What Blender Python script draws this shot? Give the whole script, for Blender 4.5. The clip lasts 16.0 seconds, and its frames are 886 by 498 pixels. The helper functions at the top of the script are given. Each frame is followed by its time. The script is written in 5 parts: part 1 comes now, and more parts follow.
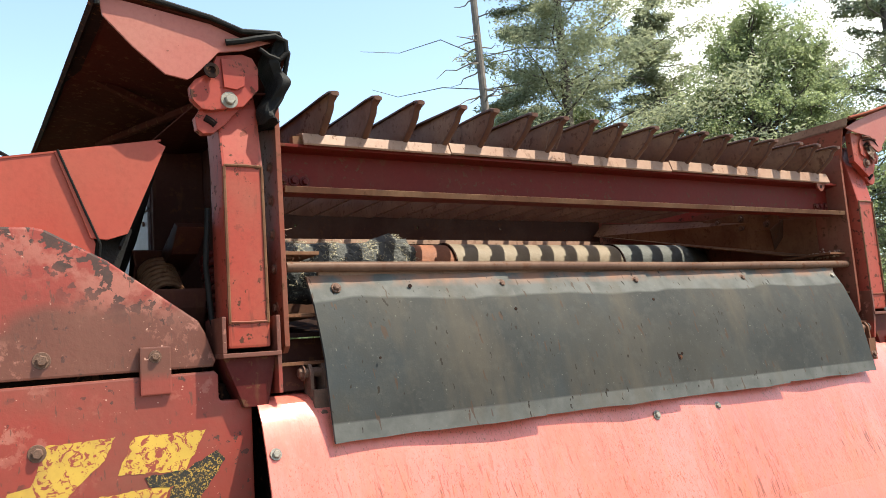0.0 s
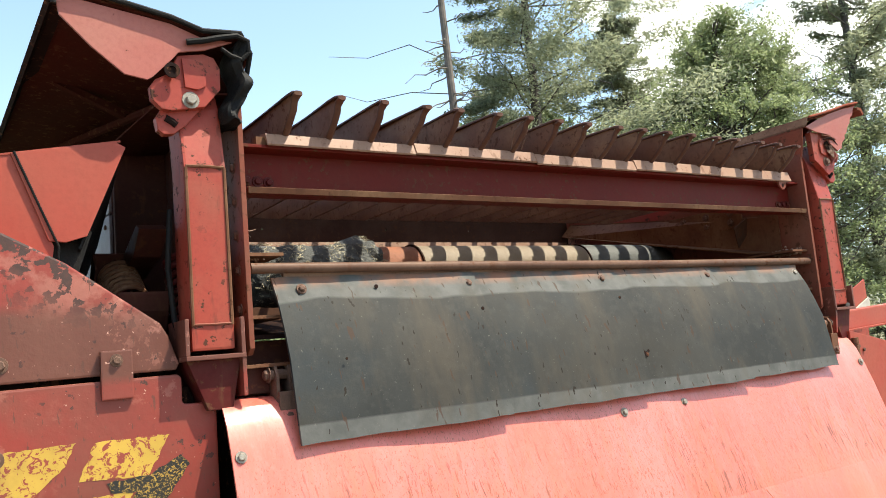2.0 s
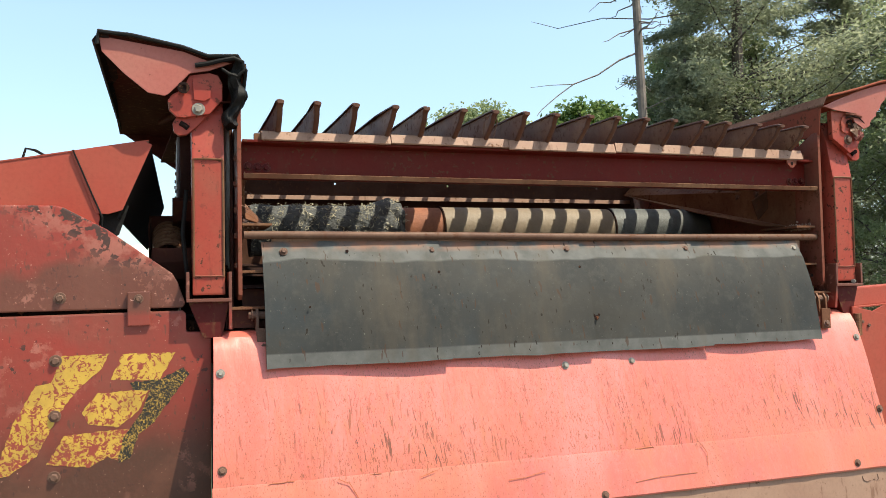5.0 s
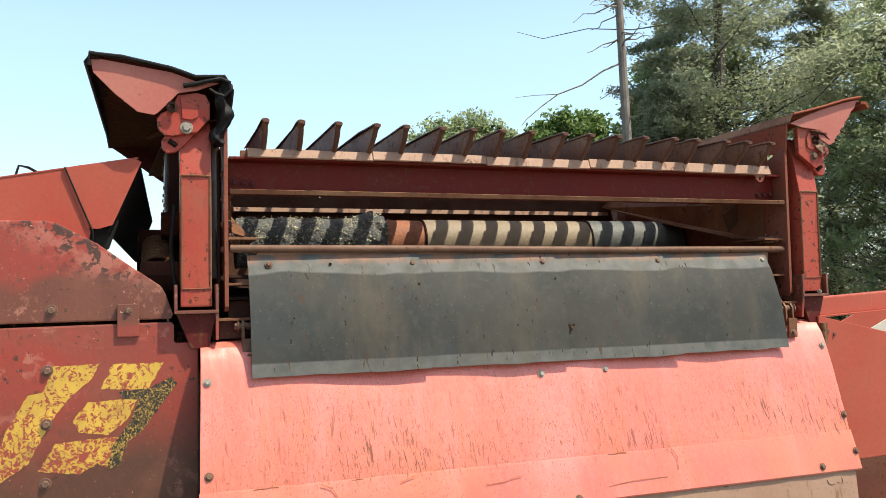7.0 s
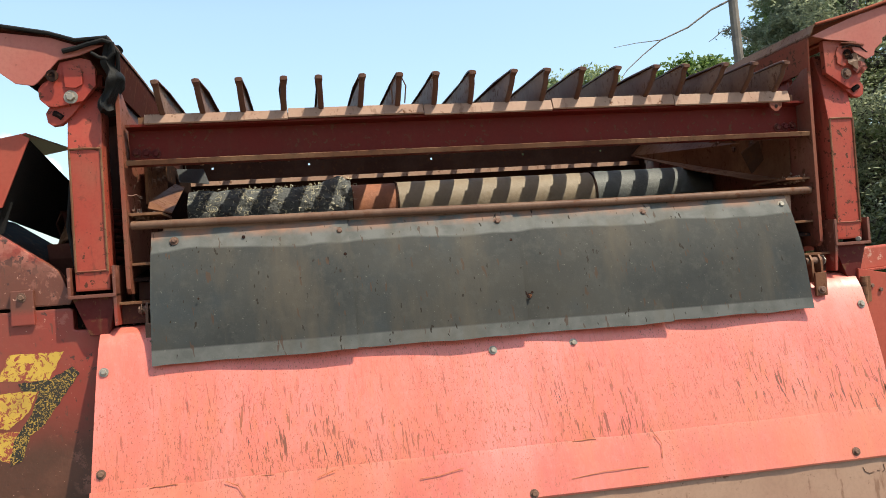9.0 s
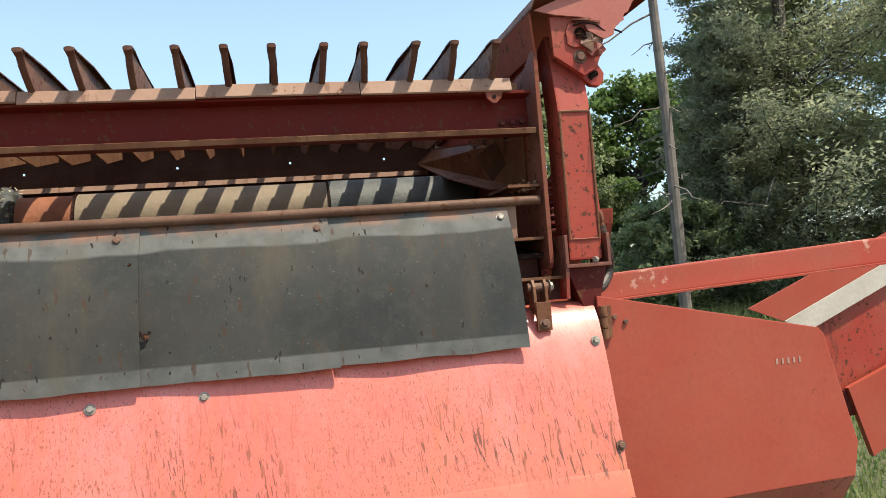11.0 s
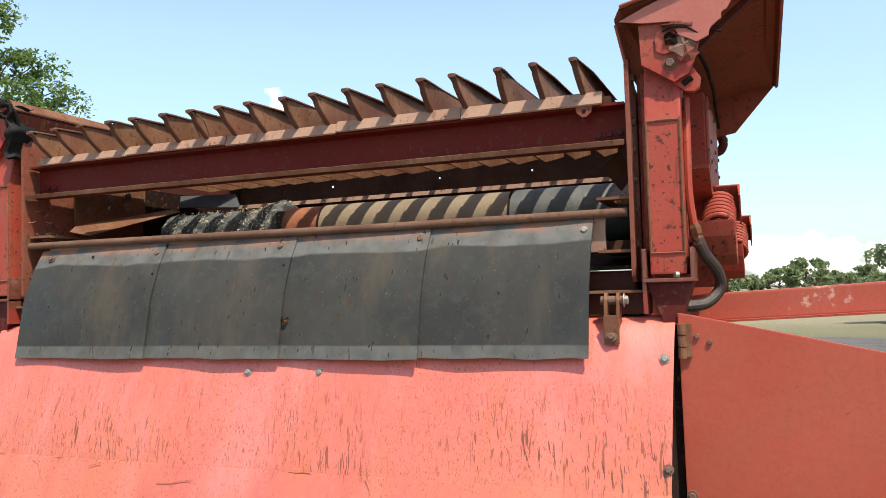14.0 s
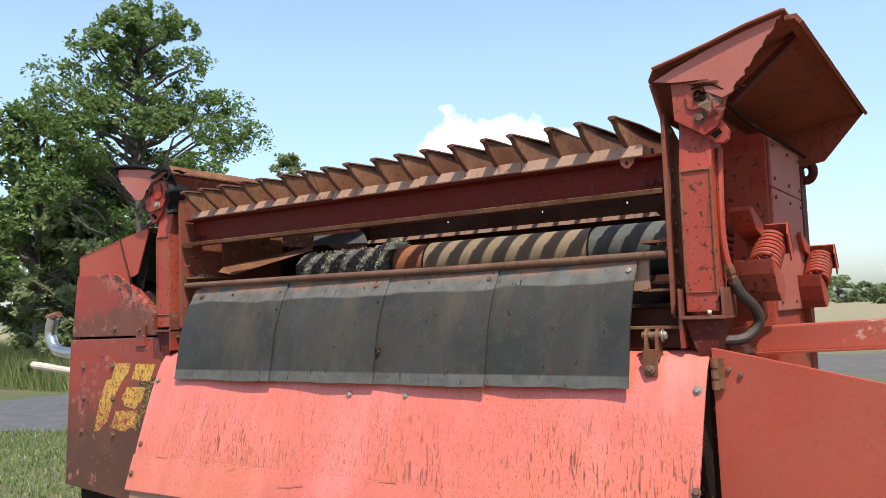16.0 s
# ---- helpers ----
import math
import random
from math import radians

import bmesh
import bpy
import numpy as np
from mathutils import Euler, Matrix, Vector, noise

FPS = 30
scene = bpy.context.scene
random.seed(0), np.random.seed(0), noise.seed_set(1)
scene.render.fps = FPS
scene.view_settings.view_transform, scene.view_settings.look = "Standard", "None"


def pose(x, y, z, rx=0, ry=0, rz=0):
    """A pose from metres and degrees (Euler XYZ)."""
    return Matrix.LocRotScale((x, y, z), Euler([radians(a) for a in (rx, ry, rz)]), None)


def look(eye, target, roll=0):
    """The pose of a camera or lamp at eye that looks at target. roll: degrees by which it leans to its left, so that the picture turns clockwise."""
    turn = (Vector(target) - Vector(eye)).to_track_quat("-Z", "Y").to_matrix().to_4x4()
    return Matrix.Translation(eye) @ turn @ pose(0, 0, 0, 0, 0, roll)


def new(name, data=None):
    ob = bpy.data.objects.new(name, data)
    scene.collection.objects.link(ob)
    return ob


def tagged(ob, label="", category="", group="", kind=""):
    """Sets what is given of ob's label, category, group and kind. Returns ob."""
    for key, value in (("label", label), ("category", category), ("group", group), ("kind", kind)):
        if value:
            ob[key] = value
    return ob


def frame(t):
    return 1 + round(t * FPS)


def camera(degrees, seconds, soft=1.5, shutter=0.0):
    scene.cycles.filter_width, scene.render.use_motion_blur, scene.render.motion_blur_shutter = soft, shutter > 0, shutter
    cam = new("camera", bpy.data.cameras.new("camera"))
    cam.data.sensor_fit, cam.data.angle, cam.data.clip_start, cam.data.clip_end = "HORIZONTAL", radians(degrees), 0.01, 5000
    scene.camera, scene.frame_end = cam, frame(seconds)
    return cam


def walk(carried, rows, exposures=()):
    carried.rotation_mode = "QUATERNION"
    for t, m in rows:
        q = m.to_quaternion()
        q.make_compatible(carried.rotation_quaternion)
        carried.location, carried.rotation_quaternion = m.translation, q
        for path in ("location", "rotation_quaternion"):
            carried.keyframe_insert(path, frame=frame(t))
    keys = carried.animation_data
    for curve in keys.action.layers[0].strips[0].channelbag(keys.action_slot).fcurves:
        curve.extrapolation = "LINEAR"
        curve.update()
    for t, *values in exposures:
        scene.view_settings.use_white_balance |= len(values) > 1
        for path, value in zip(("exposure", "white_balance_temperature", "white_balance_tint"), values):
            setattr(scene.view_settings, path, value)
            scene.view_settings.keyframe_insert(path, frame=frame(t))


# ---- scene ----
cam = camera(57.2, 16.0, 0.9)
PATH = [
    (0, (-1.752, -1.776, 1.501), (-0.709, -0.087, 1.743), -4.1),
    (0.5, (-1.75, -1.771, 1.508), (-0.663, -0.11, 1.754), -2.4),
    (1, (-1.75, -1.772, 1.503), (-0.624, -0.136, 1.741), -2.9),
    (1.5, (-1.746, -1.771, 1.487), (-0.621, -0.138, 1.75), -3.4),
    (2, (-1.739, -1.779, 1.487), (-0.637, -0.129, 1.736), -5.0),
    (2.5, (-1.615, -1.856, 1.495), (-0.647, -0.126, 1.757), -2.8),
    (3, (-1.535, -1.996, 1.511), (-0.681, -0.204, 1.755), -2.3),
    (3.5, (-1.471, -2.156, 1.528), (-0.636, -0.34, 1.604), -3.8),
    (4, (-1.353, -2.302, 1.544), (-0.681, -0.418, 1.581), -0.8),
    (4.5, (-1.299, -2.446, 1.551), (-0.663, -0.551, 1.618), -1.1),
    (7, (-1.309, -2.637, 1.569), (-0.64, -0.754, 1.669), -1.2),
    (7.5, (-1.209, -2.657, 1.565), (-0.623, -0.747, 1.654), -4.2),
    (8, (-1.028, -2.63, 1.538), (-0.541, -0.691, 1.598), -0.2),
    (8.5, (-0.846, -2.548, 1.546), (-0.384, -0.602, 1.534), -2.4),
    (9, (-0.604, -2.473, 1.545), (-0.262, -0.503, 1.578), -3.9),
    (9.5, (-0.356, -2.414, 1.515), (0.044, -0.454, 1.497), -2.4),
    (10, (-0.126, -2.298, 1.506), (0.429, -0.376, 1.492), -2.3),
    (12.5, (0.916, -1.99, 1.511), (0.749, -0.011, 1.742), -3.7),
    (13, (1.038, -2.107, 1.492), (0.596, -0.169, 1.711), -0.9),
    (13.5, (1.242, -2.149, 1.515), (0.55, -0.283, 1.721), -1.2),
    (14, (1.421, -2.217, 1.501), (0.687, -0.359, 1.608), -1.6),
    (14.5, (1.583, -2.258, 1.529), (0.81, -0.415, 1.591), -1.7),
    (15, (1.728, -2.231, 1.522), (0.806, -0.458, 1.599), 0.9),
    (15.5, (1.812, -2.243, 1.567), (0.774, -0.543, 1.749), -1.3),
    (16, (1.865, -2.355, 1.565), (0.755, -0.698, 1.714), -2.1),
]
walk(cam, [(t, look(eye, target, roll)) for t, eye, target, roll in PATH],
     [(0, 1.36, 7000, 4), (2.5, 1.31, 7000, 4), (4.5, 1.09, 7050, 4), (7, 1.18, 7100, 4), (10, 0.95, 7050, 4), (12.5, 1.17, 6950, 7), (14.5, 0.99, 6800, 8), (16, 0.94, 6650, 9)])

# ---- light ----
world = bpy.data.worlds.new("sky")
scene.world = world
world.use_nodes = True
wn = world.node_tree
sky = wn.nodes.new("ShaderNodeTexSky")
sky.sky_type = "NISHITA"
sky.sun_disc = False
SUN = Vector((0.42, -0.36, 1.0)).normalized()
sky.sun_elevation = math.asin(SUN.z)
sky.sun_rotation = math.atan2(SUN.x, SUN.y)
sky.air_density, sky.dust_density, sky.ozone_density = 1.0, 1.2, 1.0
# clouds: a few soft white banks low over the horizon
wc = wn.nodes.new("ShaderNodeTexCoord")
wz = wn.nodes.new("ShaderNodeTexNoise")
wz.inputs["Scale"].default_value, wz.inputs["Detail"].default_value, wz.inputs["Roughness"].default_value = 9.0, 7.0, 0.55
wn.links.new(wc.outputs["Generated"], wz.inputs["Vector"])


def wmath(op, a, b):
    x = wn.nodes.new("ShaderNodeMath")
    x.operation = op
    for sock, v in ((x.inputs[0], a), (x.inputs[1], b)):
        if isinstance(v, (int, float)):
            sock.default_value = v
        else:
            wn.links.new(v, sock)
    return x.outputs[0]


bank = 0.0
for d, wide, tall in (((-0.50, 0.84, 0.175), 0.17, 0.075), ((0.04, 0.99, 0.03), 0.20, 0.05), ((0.82, 0.47, 0.32), 0.30, 0.16), ((-0.29, 0.95, 0.13), 0.07, 0.05)):
    sb = wn.nodes.new("ShaderNodeVectorMath")
    sb.operation = "SUBTRACT"
    sb.inputs[1].default_value = d
    wn.links.new(wc.outputs["Generated"], sb.inputs[0])
    sc = wn.nodes.new("ShaderNodeVectorMath")
    sc.operation = "MULTIPLY"
    sc.inputs[1].default_value = (1 / wide, 1 / wide, 1 / tall)
    wn.links.new(sb.outputs[0], sc.inputs[0])
    ln = wn.nodes.new("ShaderNodeVectorMath")
    ln.operation = "LENGTH"
    wn.links.new(sc.outputs[0], ln.inputs[0])
    bank = wmath("MAXIMUM", bank, wmath("SUBTRACT", 1.0, ln.outputs["Value"]))
dens = wmath("ADD", bank, wmath("MULTIPLY", wmath("SUBTRACT", wz.outputs["Fac"], 0.5), 2.4))
wr = wn.nodes.new("ShaderNodeMapRange")
wr.inputs[1].default_value, wr.inputs[2].default_value = 0.30, 0.62
wn.links.new(dens, wr.inputs[0])
cover_f = wmath("MULTIPLY", wr.outputs[0], wmath("GREATER_THAN", bank, 0.001))
# summer haze: the sky pales to a soft blue low down, without glare
wsep = wn.nodes.new("ShaderNodeSeparateXYZ")
wn.links.new(wc.outputs["Generated"], wsep.inputs[0])
wh = wn.nodes.new("ShaderNodeMapRange")
wh.inputs[1].default_value, wh.inputs[2].default_value = 0.0, 0.30
wn.links.new(wsep.outputs[2], wh.inputs[0])
wt = wn.nodes.new("ShaderNodeMix")
wt.data_type = "RGBA"
wt.inputs[6].default_value, wt.inputs[7].default_value = (0.58, 0.635, 0.74, 1), (1.0, 1.0, 0.985, 1)
wn.links.new(wh.outputs[0], wt.inputs[0])
wm = wn.nodes.new("ShaderNodeMix")
wm.data_type, wm.blend_type = "RGBA", "MULTIPLY"
wm.inputs[0].default_value = 1.0
wn.links.new(sky.outputs[0], wm.inputs[6])
wn.links.new(wt.outputs[2], wm.inputs[7])
wx = wn.nodes.new("ShaderNodeMix")
wx.data_type = "RGBA"
wx.inputs[7].default_value = (7.5, 7.6, 7.8, 1)
wb = wn.nodes["Background"]
wb.inputs["Strength"].default_value = 0.15
for a, b in ((cover_f, wx.inputs[0]), (wm.outputs[2], wx.inputs[6]), (wx.outputs[2], wb.inputs["Color"])):
    wn.links.new(a, b)
sun_data = bpy.data.lights.new("sun", "SUN")
sun_data.energy, sun_data.angle, sun_data.color = 3.7, radians(0.53), (1.0, 0.95, 0.87)
sun = new("sun", sun_data)
sun.matrix_world = look(SUN * 30, (0, 0, 0))


# ---- materials ----
def mat(name, rough=0.6, metal=0.0):
    m = bpy.data.materials.new(name)
    m.use_nodes = True
    n = m.node_tree
    b = n.nodes["Principled BSDF"]
    b.inputs["Roughness"].default_value = rough
    b.inputs["Metallic"].default_value = metal
    return m, n, b


def noise_fac(n, scale, lo, hi, stretch=(1, 1, 1), detail=6.0, rough=0.6, shift=(0, 0, 0), slant=0.0, twist=0.0):
    """A 0..1 mask from object-space noise between two thresholds."""
    tc = n.nodes.new("ShaderNodeTexCoord")
    mp = n.nodes.new("ShaderNodeMapping")
    mp.inputs["Scale"].default_value = stretch
    mp.inputs["Location"].default_value = shift
    nz = n.nodes.new("ShaderNodeTexNoise")
    nz.inputs["Distortion"].default_value = twist
    nz.inputs["Scale"].default_value, nz.inputs["Detail"].default_value, nz.inputs["Roughness"].default_value = scale, detail, rough
    mr = n.nodes.new("ShaderNodeMapRange")
    mr.inputs[1].default_value, mr.inputs[2].default_value = lo, hi
    if slant:
        turn = n.nodes.new("ShaderNodeMapping")
        turn.inputs["Rotation"].default_value = (0, slant, 0)
        n.links.new(tc.outputs["Object"], turn.inputs[0])
        n.links.new(turn.outputs[0], mp.inputs[0])
    else:
        n.links.new(tc.outputs["Object"], mp.inputs[0])
    n.links.new(mp.outputs[0], nz.inputs["Vector"])
    n.links.new(nz.outputs["Fac"], mr.inputs[0])
    return mr.outputs[0]


def mix(n, fac, a, b):
    x = n.nodes.new("ShaderNodeMix")
    x.data_type = "RGBA"
    for sock, v in ((x.inputs[0], fac), (x.inputs[6], a), (x.inputs[7], b)):
        if isinstance(v, (int, float)):
            sock.default_value = v
        elif isinstance(v, tuple):
            sock.default_value = (*v, 1)
        else:
            n.links.new(v, sock)
    return x.outputs[2]


def mul(n, a, b):
    x = n.nodes.new("ShaderNodeMath")
    x.operation = "MULTIPLY"
    for sock, v in ((x.inputs[0], a), (x.inputs[1], b)):
        if isinstance(v, (int, float)):
            sock.default_value = v
        else:
            n.links.new(v, sock)
    return x.outputs[0]


def bump(n, b, height, strength=0.3, dist=0.002):
    k = n.nodes.new("ShaderNodeBump")
    k.inputs["Strength"].default_value, k.inputs["Distance"].default_value = strength, dist
    n.links.new(height, k.inputs["Height"])
    n.links.new(k.outputs[0], b.inputs["Normal"])


def axis_mask(n, axis, lo, hi, wobble=0.0, scale=3.0):
    """0 below lo, 1 above hi along one object axis, with a wandering edge."""
    tc = n.nodes.new("ShaderNodeTexCoord")
    sp = n.nodes.new("ShaderNodeSeparateXYZ")
    n.links.new(tc.outputs["Object"], sp.inputs[0])
    v = sp.outputs[axis]
    if wobble:
        w = noise_fac(n, scale, 0.0, 1.0, detail=2.0)
        ad = n.nodes.new("ShaderNodeMath")
        ad.operation = "MULTIPLY_ADD"
        n.links.new(w, ad.inputs[0])
        ad.inputs[1].default_value = wobble
        n.links.new(v, ad.inputs[2])
        v = ad.outputs[0]
    mr = n.nodes.new("ShaderNodeMapRange")
    mr.inputs[1].default_value, mr.inputs[2].default_value = lo, hi
    n.links.new(v, mr.inputs[0])
    return mr.outputs[0]


def paint(name, main, fade, rust=(0.10, 0.042, 0.022), chips=(0.575, 0.61), rough=0.5, dust=0.45, chip_scale=46, dust_col=(0.22, 0.105, 0.065), spec=0.3, streak=0.5):
    """Old red machine paint: faded clouds, dust film, rust chips."""
    m, n, b = mat(name, rough)
    b.inputs["Specular IOR Level"].default_value = spec
    c = mix(n, noise_fac(n, 2.3, 0.35, 0.68), main, fade)
    c = mix(n, mul(n, noise_fac(n, 6.0, 0.42, 0.75, shift=(3, 1, 2)), dust), c, dust_col)
    c = mix(n, mul(n, noise_fac(n, 90, 0.45, 0.8), 0.35), c, tuple(v * 0.55 for v in main))
    chip = mul(n, noise_fac(n, chip_scale, chips[0], chips[1], detail=8, rough=0.68), noise_fac(n, 3.6, 0.38, 0.52, shift=(7, 2, 5)))
    c = mix(n, chip, c, rust)
    c = mix(n, mul(n, noise_fac(n, 1.0, 0.60, 0.66, (30, 30, 5), detail=5, shift=(3, 8, 1)), streak), c, rust)
    n.links.new(c, b.inputs["Base Color"])
    n.links.new(mix(n, chip, (rough,) * 3, (0.85,) * 3), b.inputs["Roughness"])
    bump(n, b, noise_fac(n, 60, 0.3, 0.7), 0.15, 0.001)
    return m


RED = paint("worn_red_paint", (0.29, 0.034, 0.020), (0.31, 0.056, 0.033), rust=(0.075, 0.026, 0.014), chips=(0.585, 0.605), chip_scale=42, dust=0.55, dust_col=(0.25, 0.095, 0.055))
RED_DOOR = paint("flat_red_paint", (0.31, 0.046, 0.026), (0.34, 0.068, 0.041), chips=(0.68, 0.70), dust=0.3, dust_col=(0.27, 0.09, 0.05), streak=0.08)
BEAM_RED = paint("scraped_red_paint", (0.33, 0.05, 0.03), (0.36, 0.08, 0.05), rust=(0.46, 0.24, 0.18), chips=(0.585, 0.61), chip_scale=9, dust=0.4, dust_col=(0.27, 0.10, 0.06), streak=0.1)
HOOD_RED = paint("dusty_pink_red_paint", (0.33, 0.085, 0.062), (0.37, 0.12, 0.092), rust=(0.10, 0.035, 0.02), chips=(0.66, 0.68), chip_scale=30, dust=0.5, dust_col=(0.34, 0.14, 0.10), streak=0.1)


def panel_material():
    """Side-cover paint: red where sound, brown rust bloom and painted shadow low down, pale scuffs, dark chips."""
    m, n, b = mat("rust_worn_red_paint", 0.55)
    c = mix(n, noise_fac(n, 3.0, 0.35, 0.66), (0.26, 0.029, 0.016), (0.205, 0.033, 0.019))
    # Low brown: rust bloom, darkened further for the shadow lying there.
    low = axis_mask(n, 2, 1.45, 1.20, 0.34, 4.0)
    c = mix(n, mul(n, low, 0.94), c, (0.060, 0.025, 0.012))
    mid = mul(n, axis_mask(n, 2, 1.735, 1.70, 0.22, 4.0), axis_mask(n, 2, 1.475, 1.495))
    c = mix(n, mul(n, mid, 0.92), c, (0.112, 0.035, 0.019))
    c = mix(n, mul(n, noise_fac(n, 5.0, 0.5, 0.7, shift=(3, 1, 2)), 0.5), c, (0.17, 0.06, 0.035))
    pale = mul(n, noise_fac(n, 20, 0.56, 0.60, detail=9, rough=0.7, shift=(1, 1, 6)), noise_fac(n, 3.4, 0.46, 0.58, shift=(9, 2, 1)))
    c = mix(n, mul(n, pale, 0.5), c, (0.42, 0.17, 0.12))
    # paint broken away along the sloping upper edge
    tc = n.nodes.new("ShaderNodeTexCoord")
    dt = n.nodes.new("ShaderNodeVectorMath")
    dt.operation = "DOT_PRODUCT"
    dt.inputs[1].default_value = (0.548, 0, 0.836)
    n.links.new(tc.outputs["Object"], dt.inputs[0])
    mr = n.nodes.new("ShaderNodeMapRange")
    mr.inputs[1].default_value, mr.inputs[2].default_value = 0.50, 0.585
    n.links.new(dt.outputs["Value"], mr.inputs[0])
    edge = mul(n, mr.outputs[0], axis_mask(n, 2, 1.60, 1.68, 0.08, 8.0))
    worn = mul(n, edge, noise_fac(n, 38, 0.535, 0.555, detail=6, rough=0.6, shift=(3, 3, 3)))
    c = mix(n, mul(n, edge, mul(n, noise_fac(n, 14, 0.50, 0.58, detail=7), 0.45)), c, (0.42, 0.17, 0.12))
    c = mix(n, worn, c, (0.05, 0.02, 0.012))
    chip = mul(n, noise_fac(n, 34, 0.64, 0.655, detail=5, rough=0.6), noise_fac(n, 3.2, 0.48, 0.58, shift=(7, 2, 5)))
    c = mix(n, chip, c, (0.055, 0.02, 0.012))
    pin = mul(n, noise_fac(n, 120, 0.71, 0.725, detail=2, shift=(2, 8, 4)), noise_fac(n, 5, 0.40, 0.56, shift=(5, 4, 8)))
    c = mix(n, pin, c, (0.48, 0.26, 0.19))
    c = mix(n, mul(n, noise_fac(n, 1.0, 0.65, 0.67, (110, 30, 30), detail=3, shift=(4, 2, 2)), 0.7), c, (0.09, 0.034, 0.02))
    c = mix(n, mul(n, noise_fac(n, 110, 0.5, 0.8), 0.3), c, (0.16, 0.035, 0.02))
    n.links.new(c, b.inputs["Base Color"])
    bump(n, b, noise_fac(n, 40, 0.3, 0.7), 0.25, 0.0015)
    return m


RED_PANEL = panel_material()
# Beam red with the shade below the grate put into its colour.
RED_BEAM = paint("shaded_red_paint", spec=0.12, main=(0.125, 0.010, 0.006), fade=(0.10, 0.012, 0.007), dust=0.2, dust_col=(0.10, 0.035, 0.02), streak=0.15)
RED_DARK = paint("deep_red_paint", spec=0.12, main=(0.075, 0.008, 0.007), fade=(0.085, 0.013, 0.011), dust=0.3, dust_col=(0.12, 0.06, 0.045))
RUSTY = paint("dusty_rusty_steel", spec=0.12, main=(0.115, 0.045, 0.024), fade=(0.165, 0.074, 0.040), dust=0.9, dust_col=(0.24, 0.13, 0.07), chips=(0.55, 0.62))
RAIL = paint("brown_rail", spec=0.12, main=(0.09, 0.044, 0.029), fade=(0.13, 0.07, 0.047), dust=0.7, dust_col=(0.20, 0.12, 0.078))
PLATE = paint("dusty_brown_red_plate", spec=0.12, main=(0.21, 0.05, 0.031), fade=(0.16, 0.055, 0.036), dust=0.6, dust_col=(0.19, 0.10, 0.062), chips=(0.57, 0.61))
DUSTY = paint("dust_coated_steel", spec=0.12, main=(0.30, 0.185, 0.13), fade=(0.25, 0.14, 0.098), dust=0.4, chips=(0.60, 0.66), dust_col=(0.34, 0.23, 0.165))
# Near black: grimy steel, and painted darkness of holes, gaps and cores.
DARK = paint("grime_and_shade_black", spec=0.06, rough=0.85, main=(0.014, 0.008, 0.007), fade=(0.022, 0.011, 0.009), dust=0.3, dust_col=(0.04, 0.024, 0.018))
# Grimy red with shade mixed in, mainly for parts behind the left arm.
UNDER = paint("shaded_grimy_red", spec=0.12, main=(0.06, 0.018, 0.013), fade=(0.08, 0.026, 0.018), dust=0.3, dust_col=(0.09, 0.05, 0.035))
# Hood underside reds with shade painted in: lighter for right, deeper for left.
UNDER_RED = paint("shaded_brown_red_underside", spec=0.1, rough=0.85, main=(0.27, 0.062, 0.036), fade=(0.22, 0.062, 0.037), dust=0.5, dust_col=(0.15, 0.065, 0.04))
UNDER_DARK = paint("deep_shaded_red_underside", spec=0.05, rough=0.9, main=(0.055, 0.013, 0.009), fade=(0.075, 0.018, 0.012), dust=0.4, dust_col=(0.06, 0.03, 0.02))
# Dusty brown with the throat's shade mixed into the colour.
THROAT = paint("shaded_dusty_brown_throat", spec=0.1, rough=0.85, main=(0.062, 0.026, 0.017), fade=(0.088, 0.041, 0.026), dust=0.7, dust_col=(0.115, 0.062, 0.040))


